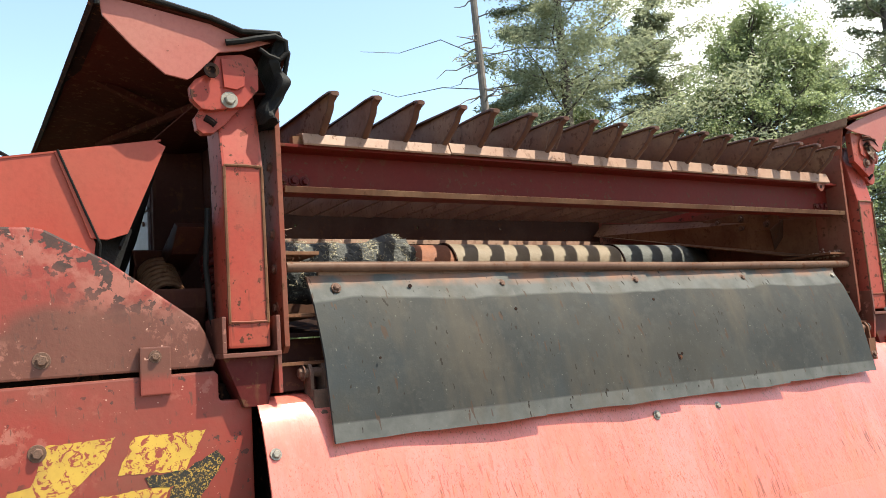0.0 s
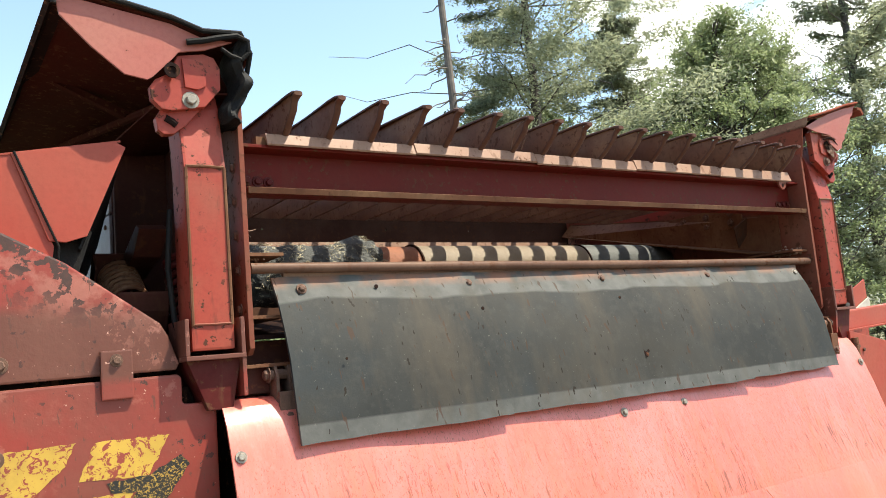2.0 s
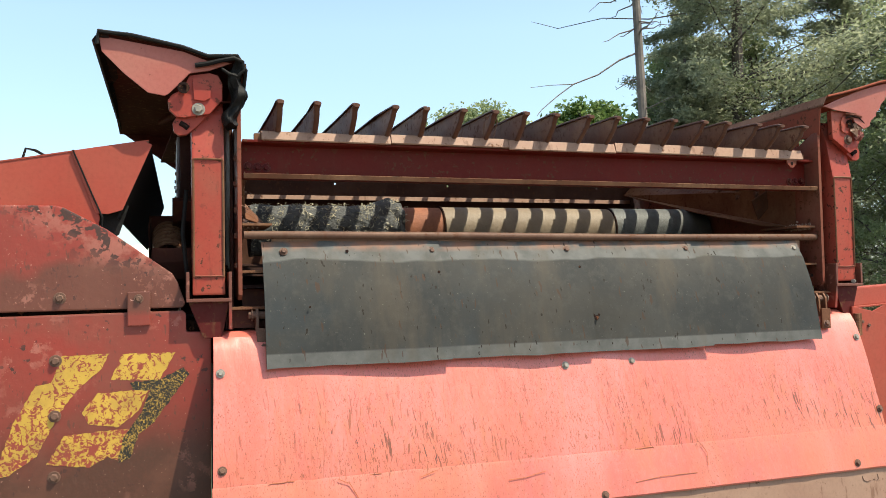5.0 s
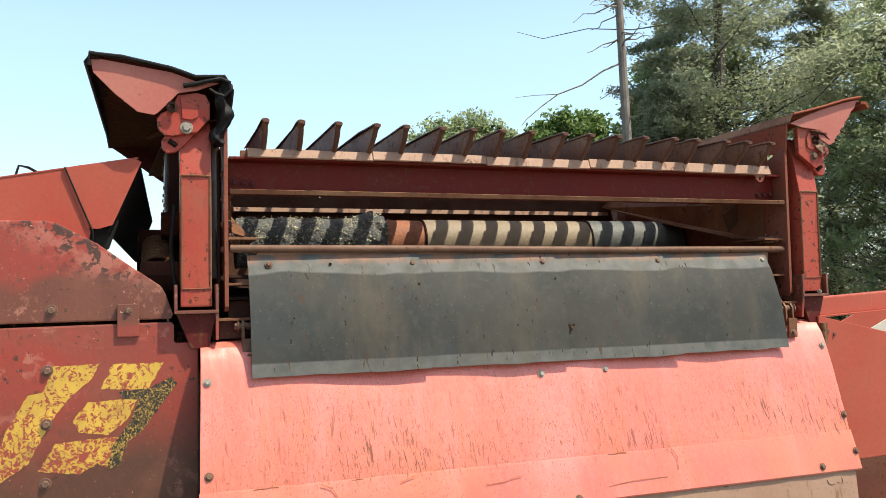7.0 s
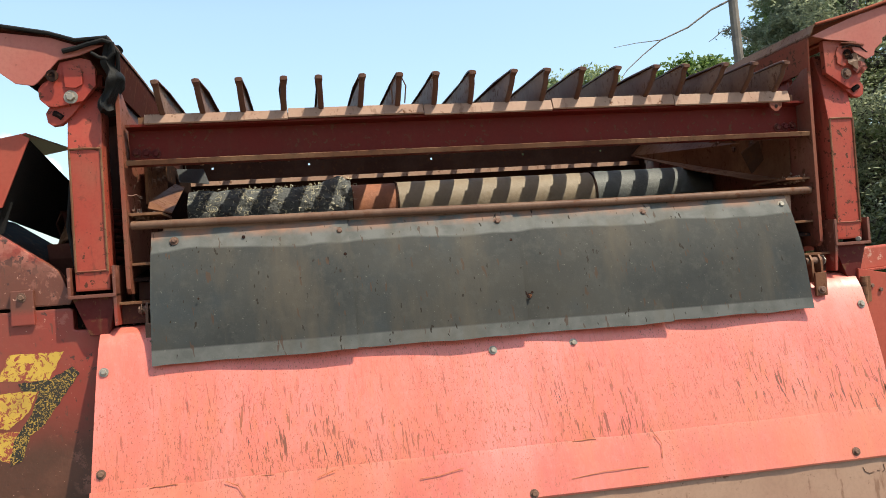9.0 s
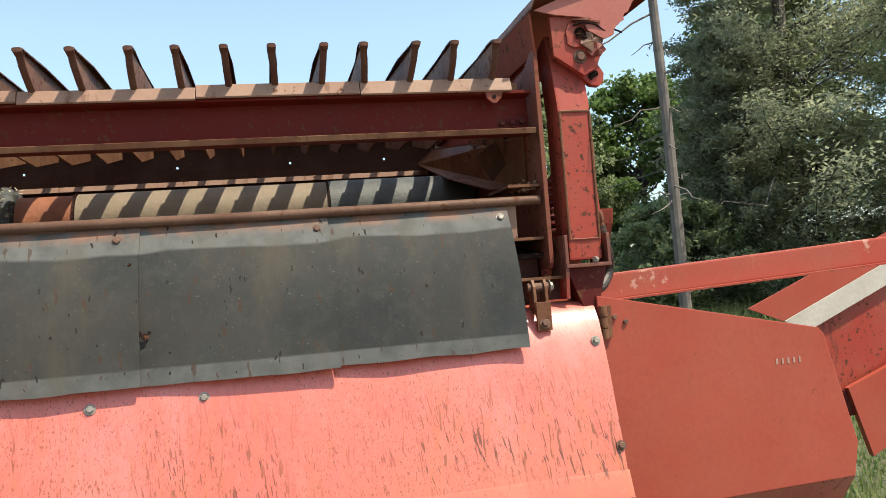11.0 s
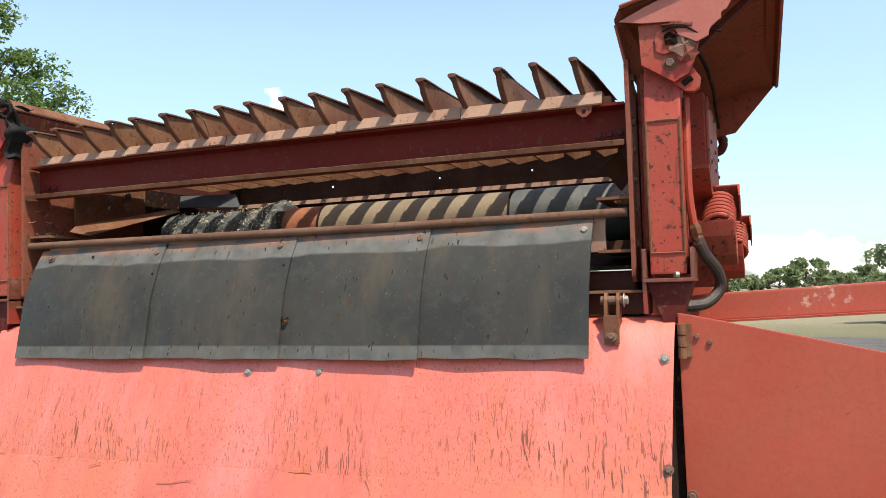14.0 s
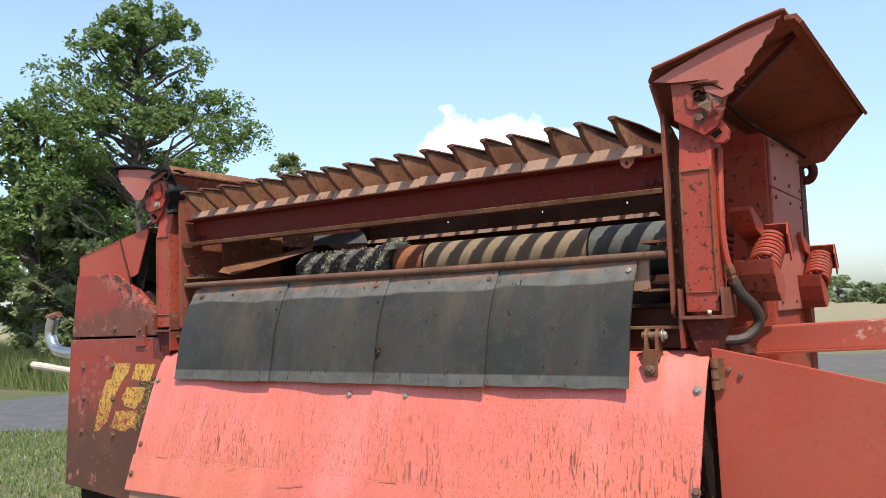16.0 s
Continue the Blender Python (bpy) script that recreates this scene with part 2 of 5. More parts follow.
def shield_material(name, tone):
    m, n, b = mat(name, 0.40)
    b.inputs["Coat Weight"].default_value = 0.35
    b.inputs["Coat Roughness"].default_value = 0.33
    c = mix(n, noise_fac(n, 1.7, 0.35, 0.66), tuple(v * tone for v in (0.59, 0.126, 0.094)), tuple(v * tone for v in (0.54, 0.105, 0.068)))
    c = mix(n, mul(n, noise_fac(n, 5.0, 0.40, 0.75, (1, 1, 0.45)), 0.4), c, (0.50, 0.135, 0.078))
    low = axis_mask(n, 2, 1.36, 1.16, 0.08)
    pale = mul(n, noise_fac(n, 2.6, 0.48, 0.66, (2.2, 1, 0.5), shift=(0, 3, 8)), 0.6)
    c = mix(n, pale, c, (0.62, 0.180, 0.150))
    # chalky fine mottling of the faded paint
    c = mix(n, mul(n, noise_fac(n, 60, 0.50, 0.64, detail=8, rough=0.75), 0.28), c, (0.63, 0.19, 0.155))
    c = mix(n, mul(n, noise_fac(n, 45, 0.52, 0.70, (1, 1, 0.5), detail=8, rough=0.72, shift=(3, 3, 1)), 0.40), c, (0.45, 0.09, 0.055))
    run = noise_fac(n, 1.0, 0.54, 0.70, (24, 8, 1.3), detail=4, shift=(1, 9, 0))
    c = mix(n, mul(n, run, 0.45), c, (0.48, 0.125, 0.06))
    warm = mul(n, axis_mask(n, 2, 1.24, 1.05, 0.1, 5.0), noise_fac(n, 4.5, 0.38, 0.6, (1, 1, 0.6), shift=(6, 6, 6)))
    c = mix(n, mul(n, warm, 0.55), c, (0.50, 0.135, 0.062))
    above = axis_mask(n, 2, 0.99, 1.01, 0.02, 9.0)
    patch = mul(n, noise_fac(n, 2.6, 0.43, 0.56, (1, 1, 0.7), shift=(2, 4, 1)), above)
    # rust halos round the scratched patches
    halo = mul(n, mul(n, noise_fac(n, 1.0, 0.52, 0.66, (46, 12, 16), detail=5, shift=(0.4, 0, 0.2)), patch), low)
    c = mix(n, mul(n, halo, 0.6), c, (0.42, 0.115, 0.042))
    # long knife-like scratches, leaning one way and the other, then shorter nicks and pin rust
    for slant, thr, stretch, shift, tint in ((0.10, 0.628, (140, 20, 12), (0, 0, 0), (0.15, 0.038, 0.012)), (-0.06, 0.628, (115, 20, 14), (5, 2, 3), (0.22, 0.058, 0.018)), (0.22, 0.655, (170, 20, 20), (9, 1, 6), (0.10, 0.03, 0.014))):
        scr = mul(n, noise_fac(n, 1.0, thr, thr + 0.02, stretch, detail=2.5, rough=0.5, shift=shift, slant=slant), mul(n, patch, low))
        c = mix(n, scr, c, tint)
    nick = mul(n, noise_fac(n, 1.0, 0.618, 0.64, (190, 40, 62), detail=3, rough=0.55, shift=(8, 1, 2), slant=0.08), mul(n, noise_fac(n, 3.4, 0.40, 0.56, shift=(5, 5, 1)), above))
    c = mix(n, mul(n, mul(n, nick, low), 0.9), c, (0.24, 0.062, 0.02))
    fine = mul(n, noise_fac(n, 200, 0.59, 0.63, detail=3, stretch=(1.3, 1, 0.55), shift=(5, 0, 3)), noise_fac(n, 2.6, 0.34, 0.54, shift=(1, 2, 7)))
    c = mix(n, mul(n, fine, 0.9), c, (0.22, 0.06, 0.025))
    n.links.new(c, b.inputs["Base Color"])
    n.links.new(mix(n, noise_fac(n, 7, 0.35, 0.7), (0.32,) * 3, (0.50,) * 3), b.inputs["Roughness"])
    bump(n, b, noise_fac(n, 2.6, 0.3, 0.7, (1.8, 1, 0.6)), 0.22, 0.014)
    return m


def flap_material():
    m, n, b = mat("grey_belting_rubber", 0.7)
    b.inputs["Specular IOR Level"].default_value = 0.18
    c = mix(n, noise_fac(n, 4.0, 0.3, 0.7), (0.0205, 0.0215, 0.0205), (0.038, 0.0375, 0.0335))
    c = mix(n, mul(n, noise_fac(n, 2.2, 0.45, 0.7, shift=(4, 1, 3)), 0.55), c, (0.053, 0.044, 0.032))
    c = mix(n, mul(n, noise_fac(n, 3.1, 0.52, 0.70, shift=(8, 6, 3)), 0.5), c, (0.030, 0.040, 0.046))
    # rubbed patches
    c = mix(n, mul(n, noise_fac(n, 26, 0.50, 0.68, detail=8, rough=0.72), 0.40), c, (0.062, 0.058, 0.049))
    edge_top = axis_mask(n, 2, 1.655, 1.662, 0.06, 3.0)
    edge_low = axis_mask(n, 2, 1.359, 1.354, 0.004, 2.0)
    worn = mix(n, noise_fac(n, 16, 0.4, 0.66, detail=7), (0.105, 0.103, 0.094), (0.070, 0.070, 0.064))
    c = mix(n, edge_top, c, worn)
    c = mix(n, mul(n, edge_low, 0.85), c, worn)
    c = mix(n, mul(n, noise_fac(n, 1.0, 0.50, 0.68, (8, 5, 1.8), detail=5, shift=(2, 2, 9)), 0.45), c, (0.080, 0.062, 0.042))
    c = mix(n, mul(n, axis_mask(n, 2, 1.662, 1.685, 0.012, 6.0), mul(n, noise_fac(n, 9, 0.42, 0.58, detail=7), 0.85)), c, (0.24, 0.11, 0.065))
    c = mix(n, mul(n, noise_fac(n, 130, 0.66, 0.72), 0.6), c, (0.16, 0.15, 0.12))
    c = mix(n, noise_fac(n, 1.0, 0.69, 0.70, (75, 20, 30), detail=2), c, (0.02, 0.014, 0.01))
    c = mix(n, mul(n, noise_fac(n, 1.0, 0.67, 0.69, (60, 20, 14), detail=2, shift=(4, 4, 4), slant=0.06), 0.7), c, (0.055, 0.028, 0.016))
    n.links.new(c, b.inputs["Base Color"])
    bump(n, b, noise_fac(n, 220, 0.3, 0.7), 0.2, 0.0006)
    return m


def plain(name, a, b2, scale=8.0, rough=0.7, metal=0.0, bmp=0.3, spec=0.5):
    m, n, b = mat(name, rough, metal)
    b.inputs["Specular IOR Level"].default_value = spec
    c = mix(n, noise_fac(n, scale, 0.32, 0.68), a, b2)
    c = mix(n, mul(n, noise_fac(n, scale * 9, 0.4, 0.8), 0.4), c, tuple(v * 0.5 for v in a))
    n.links.new(c, b.inputs["Base Color"])
    bump(n, b, noise_fac(n, scale * 6, 0.3, 0.7), bmp, 0.003)
    return m


def decal(name, colour, gone, under=(0.25, 0.042, 0.024), size=58, fall=0.085):
    """Flaking vinyl: colour left in curled islands over bare red paint, more of it gone lower down."""
    m, n, b = mat(name, 0.5)
    low = axis_mask(n, 2, 1.34, 1.05, 0.10, 8.0)
    ad = n.nodes.new("ShaderNodeMath")
    ad.operation = "MULTIPLY_ADD"
    n.links.new(low, ad.inputs[0])
    ad.inputs[1].default_value = fall
    n.links.new(noise_fac(n, size, 0.0, 1.0, detail=5, rough=0.65, twist=1.4), ad.inputs[2])
    mr = n.nodes.new("ShaderNodeMapRange")
    mr.inputs[1].default_value, mr.inputs[2].default_value = gone, gone + 0.02
    n.links.new(ad.outputs[0], mr.inputs[0])
    thin = mr.outputs[0]
    c = mix(n, noise_fac(n, 9, 0.3, 0.7), colour, tuple(v * 0.72 for v in colour))
    c = mix(n, thin, c, under)
    c = mix(n, mul(n, noise_fac(n, 7, 0.52, 0.66, shift=(2, 5, 5)), 0.35), c, (0.13, 0.05, 0.028))
    n.links.new(c, b.inputs["Base Color"])
    return m


SHIELD = shield_material("sun_faded_pink_red_paint", 1.0)
STRIP = shield_material("less_faded_red_paint", 0.78)
FLAP = flap_material()
BOLT = plain("zinc_bolt", (0.32, 0.29, 0.24), (0.20, 0.16, 0.12), 60, 0.5, 0.35, 0.1)
RUST_BOLT = plain("rusty_bolt", (0.10, 0.05, 0.032), (0.16, 0.08, 0.05), 60, 0.8)
# Black rubber; also colours the sheets for the hood's inner shadow.
RUBBER = plain("black_rubber_and_shadow", (0.008, 0.008, 0.008), (0.016, 0.014, 0.012), 25, 0.6, 0, 0.3, 0.12)
HOSE = plain("dusty_rubber_hose", (0.022, 0.015, 0.012), (0.065, 0.036, 0.025), 22, 0.5)
BEIGE = plain("worn_beige_roller", (0.21, 0.155, 0.098), (0.165, 0.12, 0.075), 9, 0.65, 0, 0.2)
ORANGE = plain("orange_rust_roller", (0.26, 0.085, 0.033), (0.17, 0.055, 0.025), 12, 0.75, 0, 0.3)
GREYROLL = plain("grey_rubber_roller", (0.085, 0.087, 0.078), (0.05, 0.052, 0.048), 14, 0.6, 0, 0.3)
YELLOW = decal("flaking_yellow_decal", (0.56, 0.34, 0.05), 0.545)
BLACK = decal("flaking_black_decal", (0.014, 0.012, 0.009), 0.545, (0.40, 0.24, 0.04), 130, 0.03)
WHITE_BAR = plain("weathered_white_paint", (0.58, 0.52, 0.42), (0.42, 0.34, 0.25), 14)
CHALK = plain("white_paint_marks", (0.40, 0.27, 0.22), (0.33, 0.16, 0.11), 60)
GALV = plain("dusty_galvanised_sheet", (0.50, 0.45, 0.38), (0.40, 0.35, 0.29), 6, 0.6, 0, 0.1)
CHROME = plain("dull_bright_steel", (0.55, 0.55, 0.55), (0.40, 0.38, 0.36), 12, 0.28, 0.95, 0.05)
PANEL_GREY = plain("pale_lilac_grey_sheet", (0.30, 0.26, 0.27), (0.22, 0.17, 0.17), 7, 0.6, 0, 0.15)
GRAPH = plain("grey_sheet", (0.10, 0.105, 0.11), (0.07, 0.07, 0.072), 9, 0.45, 0, 0.15)


def mud_material():
    m, n, b = mat("mud_and_chaff_crust", 0.85)
    c = mix(n, noise_fac(n, 14, 0.35, 0.65), (0.04, 0.042, 0.04), (0.085, 0.085, 0.078))
    c = mix(n, mul(n, noise_fac(n, 60, 0.58, 0.63, detail=5), noise_fac(n, 9, 0.45, 0.55, shift=(2, 2, 2))), c, (0.38, 0.35, 0.26))
    n.links.new(c, b.inputs["Base Color"])
    bump(n, b, noise_fac(n, 45, 0.3, 0.7), 0.8, 0.006)
    return m


MUD = mud_material()


# ---- mesh tools ----
def part(name, bm, material, parent=None, label="", smooth=False):
    me = bpy.data.meshes.new(name)
    bmesh.ops.recalc_face_normals(bm, faces=bm.faces)
    if smooth:
        for e in bm.edges:
            e.smooth = e.calc_face_angle(0) < 0.5
    bm.to_mesh(me)
    bm.free()
    me.materials.append(material)
    if smooth:
        me.polygons.foreach_set("use_smooth", [True] * len(me.polygons))
    ob = new(name, me)
    ob.parent = parent
    if label:
        ob["label"] = label
    return ob


def bevelled(bm, w):
    if w:
        es = [e for e in bm.edges if len(e.link_faces) == 2 and e.calc_face_angle(0) > 0.5]
        bmesh.ops.bevel(bm, geom=es, offset=w, segments=2, affect="EDGES", profile=0.7)
    return bm


def box(x0, x1, y0, y1, z0, z1, w=0.0, bm=None):
    b = bmesh.new()
    bmesh.ops.create_cube(b, size=1)
    for v in b.verts:
        v.co = Vector(((x0 + x1) / 2 + v.co.x * (x1 - x0), (y0 + y1) / 2 + v.co.y * (y1 - y0), (z0 + z1) / 2 + v.co.z * (z1 - z0)))
    bevelled(b, w)
    return join(bm, b)


def join(bm, b):
    if bm is None:
        return b
    me = bpy.data.meshes.new("tmp")
    b.to_mesh(me)
    bm.from_mesh(me)
    b.free()
    bpy.data.meshes.remove(me)
    return bm


def prism(poly, axis, a, c, w=0.0, bm=None):
    """A flat plate: poly in the two other axes, from a to c along the axis."""
    b = bmesh.new()
    put = {"x": lambda u, v, k: (k, u, v), "y": lambda u, v, k: (u, k, v), "z": lambda u, v, k: (u, v, k)}[axis]
    lo = [b.verts.new(put(u, v, a)) for u, v in poly]
    hi = [b.verts.new(put(u, v, c)) for u, v in poly]
    b.faces.new(lo)
    b.faces.new(hi[::-1])
    for i in range(len(poly)):
        j = (i + 1) % len(poly)
        b.faces.new((lo[i], hi[i], hi[j], lo[j]))
    bmesh.ops.recalc_face_normals(b, faces=b.faces)
    bevelled(b, w)
    return join(bm, b)


def sheet(points, t, bm=None, w=0.0):
    """A plate of thickness t through four or more coplanar corners."""
    b = bmesh.new()
    p = [Vector(q) for q in points]
    nrm = (p[1] - p[0]).cross(p[2] - p[1]).normalized() * t
    lo = [b.verts.new(q) for q in p]
    hi = [b.verts.new(q + nrm) for q in p]
    b.faces.new(lo)
    b.faces.new(hi[::-1])
    for i in range(len(p)):
        j = (i + 1) % len(p)
        b.faces.new((lo[i], hi[i], hi[j], lo[j]))
    bmesh.ops.recalc_face_normals(b, faces=b.faces)
    bevelled(b, w)
    return join(bm, b)


def tube(points, r, sides=12, bm=None, r_end=None):
    """A round bar or hose along points, with closed ends."""
    b = bm or bmesh.new()
    p = [Vector(q) for q in points]
    rings = []
    up = None
    for i, q in enumerate(p):
        d = (p[min(i + 1, len(p) - 1)] - p[max(i - 1, 0)]).normalized()
        if up is None:
            up = d.orthogonal().normalized()
        up = (up - d * up.dot(d)).normalized()
        side = d.cross(up)
        rr = r if r_end is None else r + (r_end - r) * i / max(1, len(p) - 1)
        rings.append([b.verts.new(q + (up * math.cos(k) + side * math.sin(k)) * rr) for k in (2 * math.pi * s / sides for s in range(sides))])
    for a, c in zip(rings, rings[1:]):
        for s in range(sides):
            b.faces.new((a[s], a[(s + 1) % sides], c[(s + 1) % sides], c[s]))
    b.faces.new(rings[0][::-1])
    b.faces.new(rings[-1])
    return b


def lathe(profile, origin, direction, sides=20, bm=None):
    """A turned body: profile of (along, radius)."""
    b = bm or bmesh.new()
    d = Vector(direction).normalized()
    u = d.orthogonal().normalized()
    v = d.cross(u)
    rings = [[b.verts.new(Vector(origin) + d * a + (u * math.cos(k) + v * math.sin(k)) * max(r, 1e-4)) for k in (2 * math.pi * s / sides for s in range(sides))] for a, r in profile]
    for p, q in zip(rings, rings[1:]):
        for s in range(sides):
            b.faces.new((p[s], p[(s + 1) % sides], q[(s + 1) % sides], q[s]))
    b.faces.new(rings[0][::-1])
    b.faces.new(rings[-1])
    return b


def bolt(at, direction=(0, -1, 0), r=0.0075, parent=None, material=None, washer=True, name="bolt"):
    """A hexagon head on a round washer."""
    b = bmesh.new()
    if washer:
        lathe([(0, r * 1.55), (0.002, r * 1.5)], at, direction, 16, b)
    lathe([(0.001, r), (r * 0.75, r), (r * 0.95, r * 0.8)], at, direction, 6, b)
    return part(name, b, material or BOLT, parent)


def spiral(a, c, radius, turns, wire, bm=None, squeeze=1.0):
    a, c = Vector(a), Vector(c)
    d = (c - a)
    u = d.normalized().orthogonal().normalized()
    v = d.normalized().cross(u)
    pts = []
    steps = int(turns * 18)
    for i in range(steps + 1):
        k = i / steps
        ang = 2 * math.pi * turns * k
        pts.append(a + d * k + (u * math.cos(ang) + v * math.sin(ang)) * radius)
    return tube(pts, wire, 8, bm)


# ---- ground ----
def ground_material():
    m, n, b = mat("grass_and_dirt", 0.9)
    c = mix(n, noise_fac(n, 0.25, 0.35, 0.65), (0.065, 0.085, 0.03), (0.13, 0.11, 0.06))
    c = mix(n, mul(n, noise_fac(n, 9, 0.35, 0.7), 0.6), c, (0.045, 0.075, 0.018))
    c = mix(n, noise_fac(n, 0.4, 0.58, 0.66, shift=(2, 3, 0)), c, (0.13, 0.11, 0.085))
    c = mix(n, axis_mask(n, 1, 20, 34, 8.0, 0.2), c, (0.20, 0.17, 0.095))
    # Unseen front yard, added in pale gravel to bounce light under the machine.
    yard = mix(n, noise_fac(n, 14, 0.35, 0.68, detail=8, rough=0.7), (0.25, 0.22, 0.185), (0.16, 0.142, 0.12))
    yard = mix(n, mul(n, noise_fac(n, 1.1, 0.52, 0.66, detail=8, rough=0.7, shift=(4, 1, 0)), 0.8), yard, (0.075, 0.09, 0.035))
    c = mix(n, axis_mask(n, 1, 1.3, 0.5, 0.8, 0.6), c, yard)
    n.links.new(c, b.inputs["Base Color"])
    bump(n, b, noise_fac(n, 25, 0.3, 0.7), 0.7, 0.03)
    return m


GROUND = ground_material()
bm = bmesh.new()
bmesh.ops.create_grid(bm, x_segments=80, y_segments=80, size=1)
for v in bm.verts:
    r = max(abs(v.co.x), abs(v.co.y))
    k = 6 + 900 * r ** 4
    v.co = Vector((v.co.x * k, v.co.y * k + 0.0, 0))
    d = v.co.length
    v.co.z = 0 if d < 8 else 0.25 * noise.noise(v.co * 0.06) * min(1, (d - 8) / 15)
ground = tagged(part("ground", bm, GROUND, smooth=True), "rough mown grass and added pale gravel farmyard", "ground", kind="structure")

# ---- the harvester ----
harvester = tagged(new("harvester"), "old red harvesting machine with rubber flaps and a slatted top grate", "farm machine")
H = harvester

# front shield: a bowed sheet, creased near its lower edge
SHIELD_PROFILE = [(0.03, 1.424), (-0.015, 1.42), (-0.045, 1.405), (-0.070, 1.37), (-0.096, 1.31), (-0.122, 1.24), (-0.154, 1.14), (-0.180, 1.06), (-0.197, 0.998)]


def shield_sides(z):
    k = (1.42 - z) / 0.5
    return -1.178 - 0.014 * k, 1.2 - 0.012 * k


bm = bmesh.new()
cols = 60
rows_f, rows_b = [], []
for y, z in SHIELD_PROFILE:
    xl, xr = shield_sides(z)
    fr, bk = [], []
    for i in range(cols + 1):
        x = xl + (xr - xl) * i / cols
        dy = 0.007 * noise.noise(Vector((x * 2.2, z * 5, 4))) if 0 < i < cols else 0
        fr.append(bm.verts.new((x, y + dy, z)))
        bk.append(bm.verts.new((x, y + dy + 0.006, z - 0.001)))
    rows_f.append(fr)
    rows_b.append(bk)
for a, c, rev in ((rows_f, 0, False), (rows_b, 0, True)):
    for p, q in zip(a, a[1:]):
        for i in range(cols):
            f = (p[i], p[i + 1], q[i + 1], q[i])
            bm.faces.new(f[::-1] if rev else f)
for p, q in ((rows_f[0], rows_b[0]), (rows_f[-1], rows_b[-1])):
    for i in range(cols):
        bm.faces.new((p[i], q[i], q[i + 1], p[i + 1]))
for k in (0, cols):
    for i in range(len(rows_f) - 1):
        bm.faces.new((rows_f[i][k], rows_f[i + 1][k], rows_b[i + 1][k], rows_b[i][k]))
shield = part("front_shield", bm, SHIELD, H, "sun-faded pinkish red sheet shield with scratches", smooth=True)


def on_shield(z):
    for (y0, z0), (y1, z1) in zip(SHIELD_PROFILE, SHIELD_PROFILE[1:]):
        if z1 <= z <= z0:
            return y0 + (y1 - y0) * (z0 - z) / (z0 - z1)
    return -0.2


for x, z, m in ((-1.162, 1.306, BOLT), (-1.164, 1.046, RUST_BOLT), (1.176, 1.318, BOLT), (1.184, 1.060, RUST_BOLT), (-0.064, 1.275, BOLT), (0.186, 1.276, BOLT),
                (1.183, 0.93, RUST_BOLT), (-1.17, 0.93, RUST_BOLT), (1.01, 0.888, RUST_BOLT), (-0.004, 0.878, RUST_BOLT)):
    bolt((x, (on_shield(z) if z > 1 else -0.246 + (z - 0.868) * 0.285) - 0.001, z), (0, -1, 0.25), 0.0085, shield, m)

# folded lower strip of the shield, lapped over it
bm = bmesh.new()
grid = []
for y, z in ((-0.1995, 1.004), (-0.2035, 0.996), (-0.2265, 0.93), (-0.246, 0.868), (-0.243, 0.862), (-0.225, 0.865)):
    grid.append([bm.verts.new((-1.192 + 2.384 * i / 60, y + 0.003 * noise.noise(Vector((i * 0.35, z * 4, 2))), z + (0.004 * noise.noise(Vector((i * 0.9, 1, 7))) if z > 0.99 else 0))) for i in range(61)])
for p, q in zip(grid, grid[1:]):
    for i in range(60):
        bm.faces.new((p[i], p[i + 1], q[i + 1], q[i]))
strip = part("lower_strip", bm, STRIP, shield, "faded red folded strip with a rusty top edge", smooth=True)
SEAM = plain("rust_seam", (0.38, 0.12, 0.05), (0.44, 0.14, 0.065), 20, 0.85)
for k in range(26):
    x0 = -1.15 + 2.3 * k / 26 + random.uniform(0, 0.05)
    if random.random() < 0.3:
        seam = [(x0 + 0.012 * q, -0.2065, 1.0045 + 0.004 * noise.noise(Vector(((x0 + 0.012 * q) * 30, 2, 7)))) for q in range(random.randint(3, 8))]
        part("rust_seam", tube([(q[0], q[1] + 0.0045, q[2] - 0.002) for q in seam], random.uniform(0.0007, 0.0016), 5), SEAM, strip)
for pts in ([(-0.321, 0.951), (-0.268, 0.953), (-0.196, 0.966)], [(0.112, 0.905), (0.215, 0.915), (0.346, 0.914)], [(0.381, 1.0), (0.398, 0.973), (0.393, 0.932)], [(-0.845, 1.0), (-0.812, 0.985), (-0.785, 0.936)], [(-0.6, 0.984), (-0.55, 0.998)]):
    part("scratch", tube([(x, -0.246 + (z - 0.868) * 0.285 - 0.001, z) for x, z in pts], 0.0011, 5), SEAM, strip)

# tan lower sheet under the shield and the body behind it
part("lower_sheet", prism([(-0.236, 0.86), (-0.222, 0.86), (-0.25, 0.55), (-0.16, 0.42), (-0.175, 0.41), (-0.267, 0.545)], "x", -1.17, 1.17), DUSTY, H, "dust-tan lower sheet")
for pts in ([(1.03, 0.838), (1.036, 0.824), (1.05, 0.818), (1.066, 0.821)], [(1.078, 0.824), (1.086, 0.823)], [(1.10, 0.84), (1.103, 0.824), (1.095, 0.818)]):
    part("scratch", tube([(x, -0.2365 - (0.86 - z) * 0.098, z) for x, z in pts], 0.0016, 5), RUST_BOLT, H)
part("lower_body", box(-1.13, 1.13, 0.05, 1.2, 0.45, 1.37, 0.02), DARK, H, "near-black body core")
